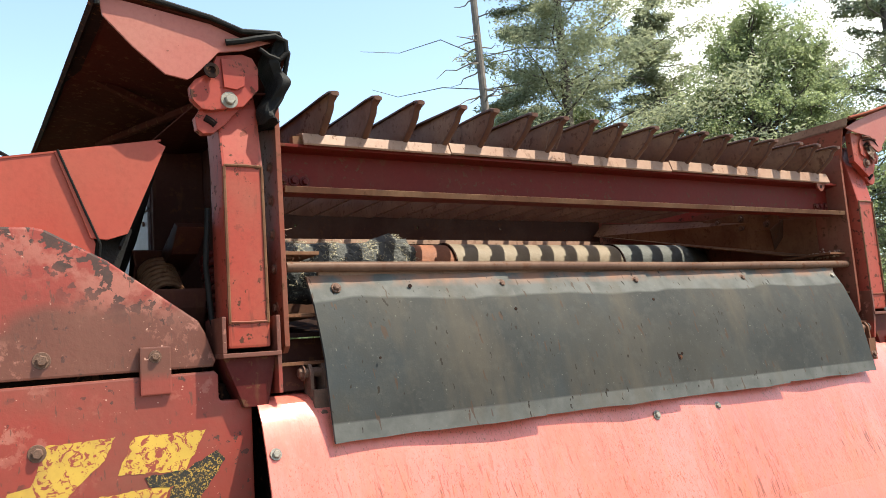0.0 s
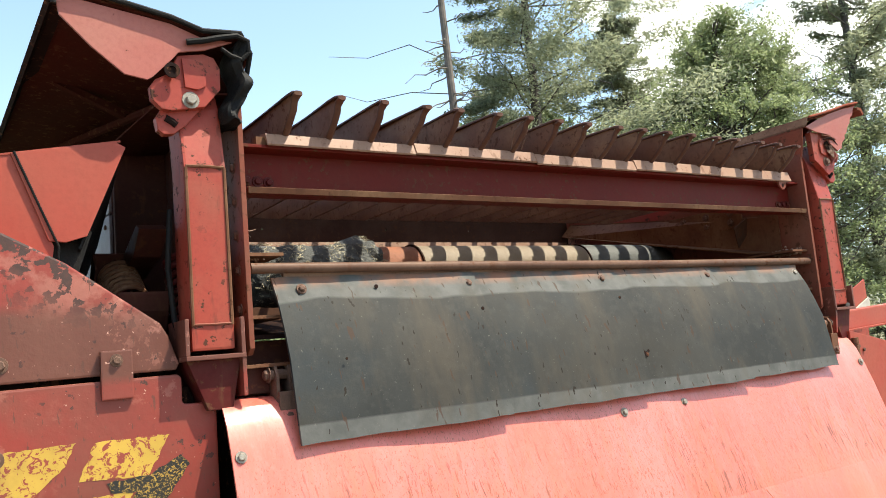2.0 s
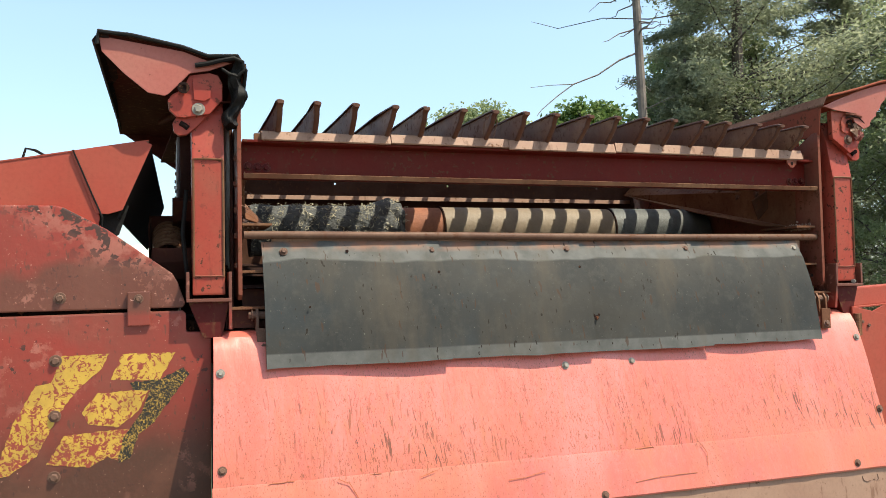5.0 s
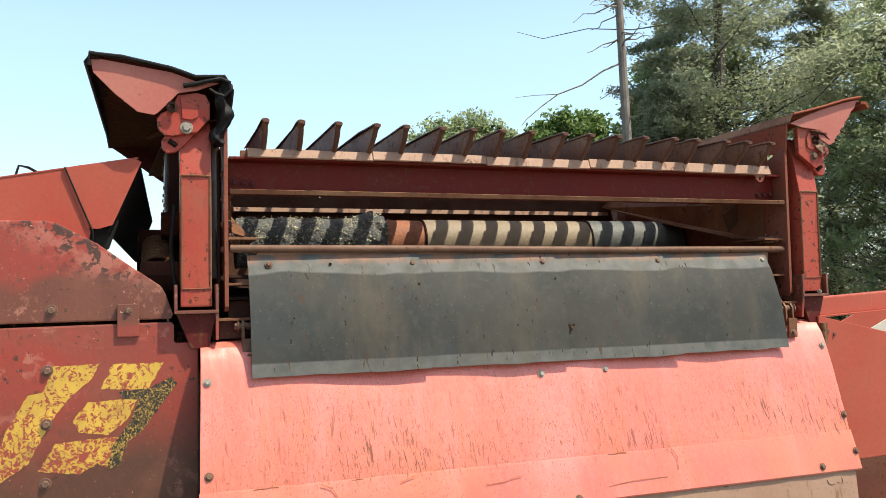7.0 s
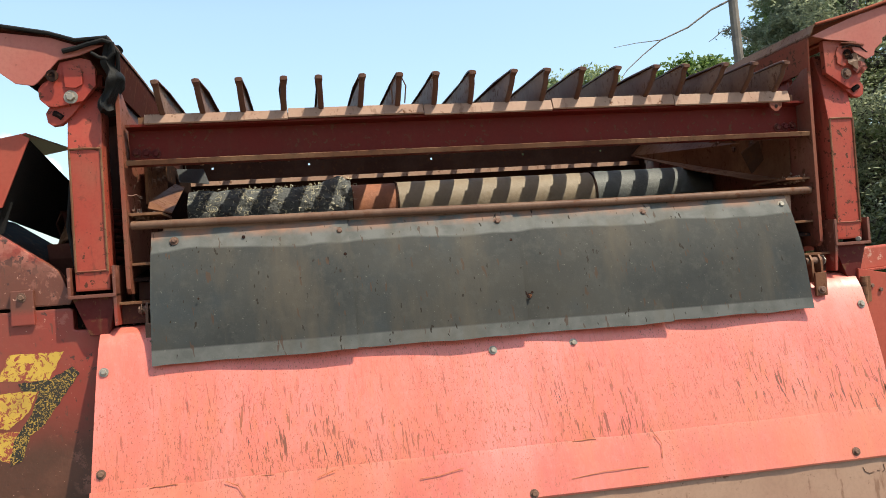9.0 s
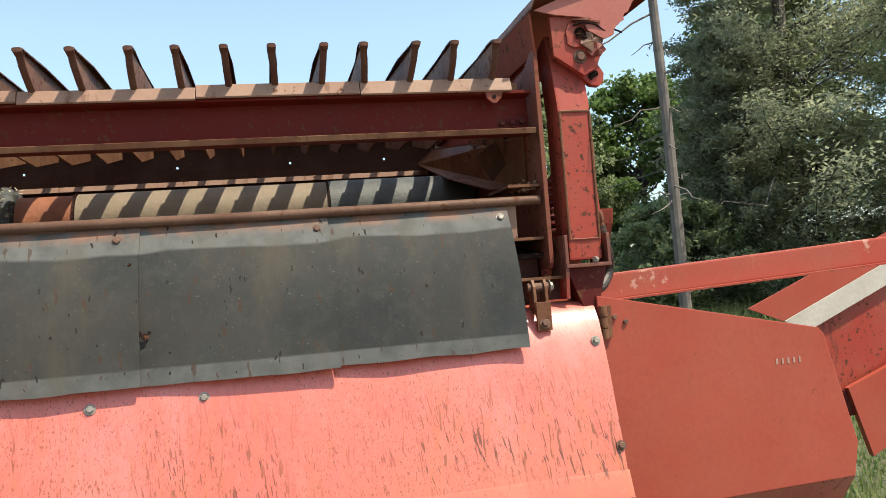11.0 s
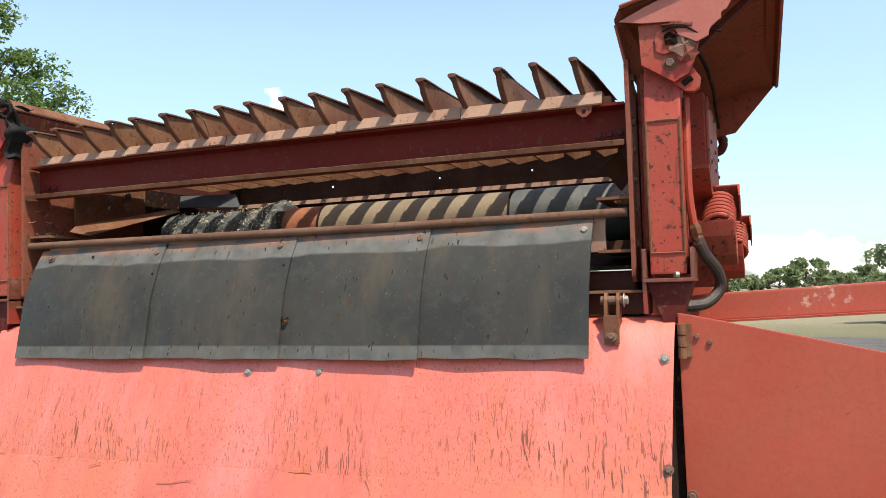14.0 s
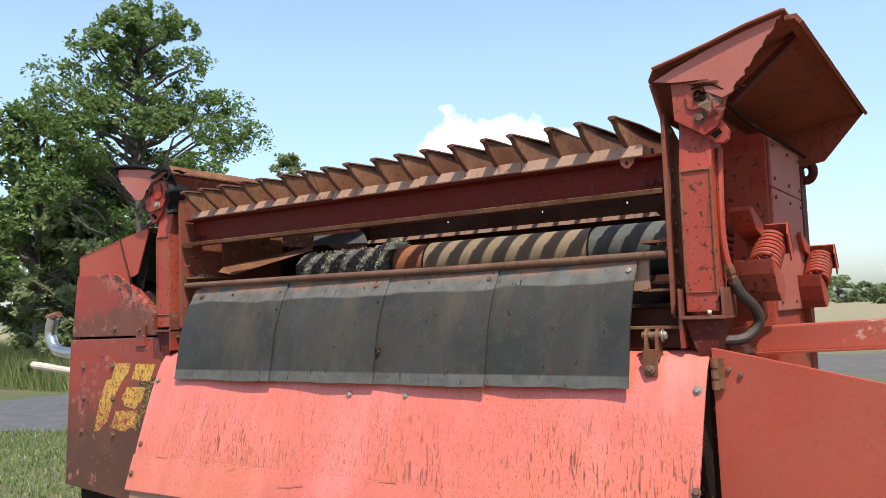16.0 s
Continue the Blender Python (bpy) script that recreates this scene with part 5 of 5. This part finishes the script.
part("lower_fold", fold, PLATE, door, "dust-brown folded lower edge")
for x, z in ((1.252, 1.372), (1.283, 1.357)):
    bolt((x, -0.05, z), (0, -1, 0), 0.007, door, RUST_BOLT, False)
bolt((1.225, -0.05, 0.97), (0, -1, 0), 0.009, door, RUST_BOLT)
b = bmesh.new()
for k in range(3):
    lathe([(0.002, 0.011), (0.028, 0.011)], (1.217, -0.06, 1.315 + k * 0.03), (0, 0, 1), 12, b)
box(1.21, 1.24, -0.062, -0.05, 1.32, 1.405, 0.001, b)
part("hinge", b, RUSTY, door, "rusty barrel hinge")
for k in range(5):
    part("paint_mark", box(1.725 + k * 0.018, 1.731 + k * 0.018, -0.0514, -0.0504, 1.198, 1.214), CHALK, door)
part("door_end", sheet([(1.88, -0.035, 1.27), (1.955, -0.035, 0.93), (2.02, 0.5, 0.93), (1.95, 0.5, 1.28)], 0.004), RED_DARK, H)
# draw beam that runs out behind the door
beam_pts = [(1.14, 0.4, 1.468), (2.9, 0.4, 1.556), (2.9, 0.4, 1.465), (1.14, 0.4, 1.385)]
bm = bmesh.new()
lo = [bm.verts.new(p) for p in beam_pts]
hi = [bm.verts.new((p[0], p[1] + 0.09, p[2])) for p in beam_pts]
bm.faces.new(lo)
bm.faces.new(hi[::-1])
for i in range(4):
    j = (i + 1) % 4
    bm.faces.new((lo[i], hi[i], hi[j], lo[j]))
bmesh.ops.recalc_face_normals(bm, faces=bm.faces)
part("draw_beam", bevelled(bm, 0.006), BEAM_RED, H, "worn red draw beam with scraped paint")
part("beam_flange", sheet([(1.2, 0.36, 1.384), (2.9, 0.36, 1.46), (2.9, 0.5, 1.46), (1.2, 0.5, 1.384)], 0.006), RED, H)
# sloping discharge chute past the door
part("chute_side", sheet([(2.45, 1.2, 1.27), (3.6, 1.2, 1.72), (3.6, 1.2, 1.60), (2.62, 1.2, 1.2)], 0.01), RED_DOOR, H, "faded red chute side")
part("chute_liner", sheet([(2.62, 1.185, 1.2), (3.6, 1.185, 1.60), (3.6, 1.185, 1.50), (2.72, 1.185, 1.14)], 0.01), GALV, H, "grey galvanised chute liner")
part("chute_wall", sheet([(2.6, 1.22, 1.16), (3.6, 1.22, 1.52), (3.6, 1.22, 1.08), (2.9, 1.22, 0.82)], 0.01), RED, H)
part("chute_rail", sheet([(2.9, 1.17, 0.87), (3.6, 1.17, 1.12), (3.6, 1.17, 0.83), (3.0, 1.17, 0.55)], 0.03), RED_DOOR, H)
part("chute_beam", box(1.1, 2.98, 1.19, 1.25, 0.74, 0.86, 0.004), RED_DARK, H, "dark red beam that carries the chute")
# exhaust elbow and a bar beyond the side cover
part("exhaust_pipe", tube([(-2.90, 0.45, 1.60), (-2.925, 0.45, 1.545), (-2.93, 0.45, 1.49), (-2.905, 0.45, 1.44), (-2.85, 0.45, 1.405), (-2.77, 0.45, 1.39), (-2.6, 0.45, 1.385), (-1.95, 0.4, 1.38)], 0.034, 14), CHROME, H, "shiny exhaust elbow", smooth=True)
part("exhaust_cap", tube([(-2.96, 0.45, 1.605), (-2.84, 0.45, 1.622)], 0.02, 10), RUSTY, H, "rusty rain cap")
part("white_bar", tube([(-3.12, 0.45, 1.315), (-2.67, 0.45, 1.28), (-1.95, 0.4, 1.24)], 0.022, 10), WHITE_BAR, H, "weathered white bar")


# ---- trees ----
def leaf_material(name, a, b2, trans=0.35):
    m, n, b = mat(name, 0.6)
    gi = n.nodes.new("ShaderNodeNewGeometry")
    c = mix(n, gi.outputs["Random Per Island"], a, b2)
    n.links.new(c, b.inputs["Base Color"])
    tr = n.nodes.new("ShaderNodeBsdfTranslucent")
    n.links.new(c, tr.inputs["Color"])
    ms = n.nodes.new("ShaderNodeMixShader")
    ms.inputs[0].default_value = trans
    out = n.nodes["Material Output"]
    n.links.new(b.outputs[0], ms.inputs[1])
    n.links.new(tr.outputs[0], ms.inputs[2])
    n.links.new(ms.outputs[0], out.inputs[0])
    return m


BARK = plain("grey_bark", (0.12, 0.10, 0.085), (0.07, 0.056, 0.045), 6, 0.9, 0, 0.8)
DEADWOOD = plain("grey_deadwood", (0.20, 0.165, 0.14), (0.12, 0.10, 0.085), 6, 0.9, 0, 0.6)
OAK_LEAF = leaf_material("oak_leaves", (0.08, 0.14, 0.035), (0.17, 0.24, 0.07), 0.5)
BROAD_LEAF = leaf_material("broad_leaves", (0.19, 0.24, 0.11), (0.32, 0.36, 0.19), 0.65)
PINE_LEAF = leaf_material("conifer_needles", (0.22, 0.245, 0.15), (0.36, 0.375, 0.24), 0.65)
FAR_LEAF = leaf_material("far_leaves", (0.15, 0.20, 0.085), (0.23, 0.27, 0.13), 0.5)


def leaves(spots, size, flat=0.0, seed=1, elong=1.5):
    """Many small leaf quads at spots, in one mesh."""
    rng = np.random.default_rng(seed)
    p = np.asarray(spots, dtype=float)
    k = len(p)
    a = rng.normal(size=(k, 3))
    a[:, 2] *= 1 - flat
    a /= np.linalg.norm(a, axis=1)[:, None]
    b = rng.normal(size=(k, 3))
    b[:, 2] *= 1 - flat
    b -= a * (a * b).sum(1)[:, None]
    b /= np.linalg.norm(b, axis=1)[:, None]
    s = size * rng.uniform(0.6, 1.4, size=(k, 1))
    a, b = a * s * elong, b * s
    v = np.stack([p - a, p - b * 0.8, p + a, p + b * 0.8], 1).reshape(-1, 3)
    f = np.arange(4 * k).reshape(-1, 4)
    me = bpy.data.meshes.new("crown")
    me.vertices.add(len(v))
    me.vertices.foreach_set("co", v.ravel())
    me.loops.add(4 * k)
    me.loops.foreach_set("vertex_index", f.ravel())
    me.polygons.add(k)
    me.polygons.foreach_set("loop_start", np.arange(0, 4 * k, 4))
    me.update()
    return me


def limb_path(a, c, rng, wob=0.08, n=7):
    a, c = np.array(a, float), np.array(c, float)
    length = np.linalg.norm(c - a)
    pts = []
    for i in range(n):
        u = i / (n - 1)
        q = a + (c - a) * u
        if 0 < i < n:
            q = q + rng.normal(size=3) * wob * length * u * (1 if i < n - 1 else 0.3)
        pts.append(tuple(q))
    return pts


GROUPS = {"far_tree": "far tree line", "broadleaf_tree": "broadleaf trees round the field", "shrub": "shrubs under the trees", "oak_tree": "oaks across the yard"}


def broad_tree(name, x, y, height, spread, label, leaf, count, seed, size=0.1, clumps=60, trunk_r=0.3, base=0.25, dead=(), gaps=-0.08):
    """Trunk, limbs, and a crown of leaf clumps with gaps."""
    rng = np.random.default_rng(seed)
    root = tagged(new(name), label, "shrub" if name == "shrub" else "tree", GROUPS[name])
    root.location = (x, y, 0)
    bm = bmesh.new()
    lean = rng.normal(size=2) * 0.02 * height
    top = (lean[0], lean[1], height * 0.9)
    tube(limb_path((0, 0, -0.1), top, rng, 0.015, 9), trunk_r, 10, bm, trunk_r * 0.15)
    limbs = bmesh.new()
    spots = []
    clumps = int(clumps * 1.8)
    per = count // clumps
    for i in range(clumps):
        u = rng.uniform(0, 1) ** 0.8
        h = height * (base + (1 - base) * u)
        prof = math.sin(math.pi * min(0.98, 0.22 + 0.74 * u)) ** 0.7
        ang = rng.uniform(0, 2 * math.pi)
        r = spread * prof * rng.uniform(0.35, 1.0)
        c = np.array([math.cos(ang) * r, math.sin(ang) * r, h])
        start = (lean[0] * u, lean[1] * u, max(height * 0.15, h - r * 0.55))
        tube(limb_path(start, c, rng, 0.07, 6), trunk_r * 0.22, 5, limbs, 0.012)
        rad = spread * rng.uniform(0.10, 0.24)
        q = rng.normal(size=(per, 3))
        q /= np.linalg.norm(q, axis=1)[:, None]
        q *= rad * rng.uniform(0.15, 1, size=(per, 1)) ** 0.6 * np.array([1.15, 1.15, 0.7])
        # break the clump into sprays
        cut = np.array([noise.noise(Vector(c + w) * (9.0 / spread)) for w in q])
        spots.append((c + q)[cut > gaps])
    for tip in dead:
        pts = limb_path((0, 0, height * 0.45), tip, rng, 0.05, 8)
        tube(pts, trunk_r * 0.2, 5, limbs, 0.01)
        for k in range(3):
            a = pts[4 + k % 3]
            tube(limb_path(a, (a[0] + rng.uniform(0.3, 1), a[1] + rng.uniform(-0.5, 0.5), a[2] + rng.uniform(0.2, 0.9)), rng, 0.08, 4), 0.02, 4, limbs, 0.005)
    part("trunk", bm, BARK, root, smooth=True)
    tagged(part("branchwork", limbs, BARK, root, smooth=True), kind="stuff")
    me = leaves(np.concatenate(spots), size, 0.2, seed)
    me.materials.append(leaf)
    cr = new("crown", me)
    cr.parent = root
    return root


def conifer(name, x, y, height, spread, label, count, seed, base=0.1, size=0.075, gap=0.0, whorls=26, thin=None):
    """Straight trunk with drooping boughs clothed in needle sprays."""
    rng = np.random.default_rng(seed)
    root = tagged(new(name), label, "tree", "conifers at the edge of the wood")
    root.location = (x, y, 0)
    bm = bmesh.new()
    tube([(0, 0, -0.1), (0.05, 0, height * 0.5), (0, 0.05, height)], 0.2, 9, bm, 0.03)
    limbs = bmesh.new()
    spots = []
    boughs = []
    for i in range(whorls):
        u = (i + rng.uniform(0, 0.8)) / whorls
        h = height * (base + (1 - base) * u)
        for k in range(rng.integers(6, 10)):
            if rng.uniform() < (gap if u > 0.5 else gap * 0.25):
                continue
            ang = rng.uniform(0, 2 * math.pi)
            r = spread * (1 - u) ** 0.75 * rng.uniform(0.45, 1.1) + 0.25
            if thin is not None and math.cos(ang - thin) > 0:
                r *= 1 - 0.55 * math.cos(ang - thin)
            e = np.array([math.cos(ang) * r, math.sin(ang) * r, h + r * rng.uniform(-0.25, 0.45)])
            boughs.append((np.array([0, 0, h]), e, r))
    per = max(8, count // max(1, len(boughs)))
    for a, e, r in boughs:
        pts = limb_path(a, e, rng, 0.05, 5)
        tube(pts, 0.025, 4, limbs, 0.006)
        u = rng.uniform(0.15, 1.05, size=per) ** 0.8
        q = a + (e - a) * u[:, None]
        wide = 0.115 * r + 0.10
        q += rng.normal(size=(per, 3)) * np.array([wide, wide, wide * 0.38]) * (1.15 - u)[:, None].clip(0.35)
        q[:, 2] -= np.abs(rng.normal(size=per)) * 0.1
        spots.append(q)
    part("trunk", bm, BARK, root, smooth=True)
    tagged(part("branchwork", limbs, BARK, root, smooth=True), kind="stuff")
    for k in range(12):
        bare = bmesh.new()
        h = height * rng.uniform(0.1, 0.75)
        ang, r = rng.uniform(0, 2 * math.pi), spread * rng.uniform(0.7, 1.15) * (1 - 0.6 * h / height)
        tube(limb_path((0, 0, h), (math.cos(ang) * r, math.sin(ang) * r, h + r * rng.uniform(-0.2, 0.5)), rng, 0.06, 6), 0.022, 5, bare, 0.006)
        part("bare_limb", bare, DEADWOOD, root, "pale bare dead limb")
    me = leaves(np.concatenate(spots), size, 0.45, seed, 2.4)
    me.materials.append(PINE_LEAF)
    cr = new("crown", me)
    cr.parent = root
    return root


# dead trunk with bare stubs and one long fallen branch
rng = np.random.default_rng(5)
dead = tagged(new("dead_tree"), "bare grey dead conifer trunk with broken stubs", "tree")
dead.location = (7.36, 10.98, 0)
bm = bmesh.new()
tube([(0.1, 0, -0.1), (0.05, 0, 4), (-0.12, 0, 9), (-0.3, 0, 13)], 0.115, 10, bm, 0.04)
part("trunk", bm, DEADWOOD, dead, smooth=True)
for i in range(44):
    bm = bmesh.new()
    h = rng.uniform(2.5, 12.5)
    ang = rng.uniform(0, 2 * math.pi)
    ln = rng.uniform(0.3, 1.0)
    x0 = 0.05 - 0.03 * max(0, h - 4)
    tube(limb_path((x0, 0, h), (x0 + math.cos(ang) * ln, math.sin(ang) * ln, h + ln * rng.uniform(-0.5, 0.25)), rng, 0.07, 5), 0.018, 5, bm, 0.005)
    part("stub", bm, DEADWOOD, dead)
bm = bmesh.new()
main = [(0, 0, 5.95), (-0.45, 0, 5.75), (-0.9, 0.05, 5.45), (-1.4, 0.1, 5.25), (-1.75, 0.1, 5.0), (-2.1, 0.05, 4.72), (-2.2, 0.05, 4.6)]
tube(main, 0.02, 6, bm, 0.007)
tube([(-1.4, 0.1, 5.25), (-1.9, 0.1, 5.2), (-2.3, 0.1, 5.13)], 0.009, 5, bm, 0.004)
part("long_branch", bm, DEADWOOD, dead)

# conifers behind and beside it
LBL = "tall green conifer with ragged drooping boughs"
for x, y, h, sp, c, sd, gp in ((11.55, 13.4, 16.5, 7.6, 205000, 11, 0.34), (10.0, 13.2, 6.6, 1.7, 70000, 12, 0.1), (15.0, 13.5, 11.0, 3.2, 90000, 13, 0.2), (12.4, 16.5, 9.0, 3.0, 70000, 14, 0.1),
                              (15.9, 7.6, 10.8, 2.8, 80000, 15, 0.12), (18.5, 11.0, 9.0, 3.2, 30000, 16, 0.15)):
    conifer("conifer", x, y, h, sp, LBL, c, sd, 0.05, 0.021, gp, thin=2.5 if sd == 11 else None)
broad_tree("broadleaf_tree", 13.0, 8.8, 8.0, 2.6, "light green broadleaf tree at the wood's edge", BROAD_LEAF, 300000, 21, 0.0195, 230, 0.16, 0.1, gaps=0.04)
broad_tree("broadleaf_tree", 10.0, 26.5, 8.0, 3.9, "round green broadleaf tree at the field edge", BROAD_LEAF, 130000, 22, 0.05, 120, 0.22, 0.12)
broad_tree("broadleaf_tree", 13.8, 25.0, 8.0, 3.4, "tall green broadleaf tree at the field edge", OAK_LEAF, 45000, 23, 0.07, 70, 0.2, 0.1)
broad_tree("broadleaf_tree", 16.5, 22.0, 9.6, 3.4, "tall green broadleaf tree at the field edge", OAK_LEAF, 35000, 26, 0.07, 70, 0.2, 0.1)
broad_tree("broadleaf_tree", 7.9, 27.5, 5.8, 2.8, "low round green tree at the field edge", BROAD_LEAF, 50000, 27, 0.07, 60, 0.16, 0.05)
broad_tree("shrub", 5.3, 13.6, 2.5, 1.9, "light green leafy shrub", BROAD_LEAF, 50000, 24, 0.035, 60, 0.05, 0.1)
broad_tree("shrub", 8.8, 13.4, 2.7, 2.2, "light green leafy shrub", BROAD_LEAF, 50000, 25, 0.035, 60, 0.05, 0.1)
broad_tree("broadleaf_tree", 10.9, 14.8, 7.0, 1.7, "leafy understorey tree between the conifers", BROAD_LEAF, 60000, 28, 0.03, 90, 0.1, 0.1, gaps=0.0)
broad_tree("broadleaf_tree", 12.6, 14.0, 7.4, 2.4, "leafy understorey tree between the conifers", BROAD_LEAF, 60000, 29, 0.03, 90, 0.1, 0.1, gaps=0.0)
# the oak across the yard and its neighbours
broad_tree("oak_tree", -16.45, 10.8, 9.8, 2.95, "large dark green oak with open limbs", OAK_LEAF, 160000, 31, 0.036, 75, 0.3, 0.28, gaps=0.10, dead=((3.3, -0.6, 6.6),))
broad_tree("oak_tree", -19.0, 9.6, 7.4, 2.9, "dark green oak with open limbs", OAK_LEAF, 40000, 36, 0.055, 34, 0.26, 0.35, gaps=0.08)
for x, y, h, sp, sd in ((-17.3, 9.6, 4.6, 1.5, 32), (-22, 13, 4.8, 2.2, 33), (-27, 16, 7.0, 3.0, 34), (-24, 9.5, 6.0, 2.4, 35), (-17.5, 14.5, 5.0, 2.4, 37), (-21, 17, 6.0, 3.0, 38)):
    broad_tree("broadleaf_tree", x, y, h, sp, "green broadleaf tree in the hedgerow", BROAD_LEAF, 26000, sd, 0.075, 50, 0.12, 0.08)
broad_tree("far_tree", -59.3, 60.0, 18.3, 3.6, "hazy far green treetop beyond the field", FAR_LEAF, 9000, 49, 0.16, 50, 0.3, 0.3)
# far tree line
for i in range(46):
    ang = radians(62 + 80 * i / 45)
    d = 165 + 30 * math.sin(i * 1.7)
    x, y = d * math.cos(ang), d * math.sin(ang)
    hgt = 4.0 + 1.3 * math.sin(i * 2.3)
    broad_tree("far_tree", x, y, hgt, 5.0, "hazy far green tree beyond the field", FAR_LEAF, 4200, 50 + i, 0.24, 18, 0.3, 0.05)

# gravel heap and grass
bm = bmesh.new()
bmesh.ops.create_grid(bm, x_segments=60, y_segments=60, size=1)
for v in bm.verts:
    r = v.co.length
    v.co = Vector((-12.0 + v.co.x * 3.6, 6.2 + v.co.y * 2.6, 0.3 * max(0.0, 1 - r) ** 0.8 + 0.05 * noise.noise(v.co * 7) - 0.03))
GRAVEL = plain("grey_gravel", (0.085, 0.085, 0.09), (0.055, 0.055, 0.06), 5, 0.9, 0, 0.9)
tagged(part("gravel_heap", bm, GRAVEL, smooth=True), "low heap of dark grey gravel on the grass", "gravel", kind="stuff")
bm = bmesh.new()
bmesh.ops.create_grid(bm, x_segments=60, y_segments=60, size=1)
for v in bm.verts:
    r = v.co.length
    v.co = Vector((1.5 + v.co.x * 7.0, 18.6 + v.co.y * 3.6, 0.22 * max(0.0, 1 - r) ** 0.6 + 0.05 * noise.noise(v.co * 7) - 0.04))
tagged(part("soil_bank", bm, plain("dark_soil", (0.10, 0.09, 0.085), (0.065, 0.06, 0.055), 4, 0.9, 0, 0.9), smooth=True), "low bank of dark grey soil on the grass", "soil", kind="stuff")
rng = np.random.default_rng(77)
GRASS = leaf_material("grass_blades", (0.12, 0.19, 0.045), (0.30, 0.30, 0.13), 0.5)


def grass(name, n, x0, x1, y0, y1, hgt, label):
    p = np.stack([rng.uniform(x0, x1, n), rng.uniform(y0, y1, n), np.zeros(n)], 1)
    d = rng.normal(size=(n, 3)) * 0.25
    d[:, 2] = 1
    h = hgt * rng.uniform(0.4, 1.2, size=(n, 1))
    w = rng.normal(size=(n, 3))
    w[:, 2] = 0
    w /= np.linalg.norm(w, axis=1)[:, None]
    w *= 0.012
    v = np.stack([p - w, p + w, p + d * h], 1).reshape(-1, 3)
    me = bpy.data.meshes.new(name)
    me.from_pydata([tuple(q) for q in v], [], [tuple(q) for q in np.arange(3 * n).reshape(-1, 3)])
    me.materials.append(GRASS)
    return tagged(new(name, me), label, "grass", kind="stuff")


grass("tall_grass", 80000, -34, -12, 8.0, 22, 1.0, "tall rough grass and weeds along the field edge")
grass("short_grass", 30000, -12, -3, 1, 8, 0.06, "short mown green grass")
grass("tall_grass", 30000, 5, 18, 8, 18, 0.7, "tall rough grass under the trees")
grass("short_grass", 30000, 1.8, 9, 1.5, 8, 0.07, "short mown green grass beside the machine")
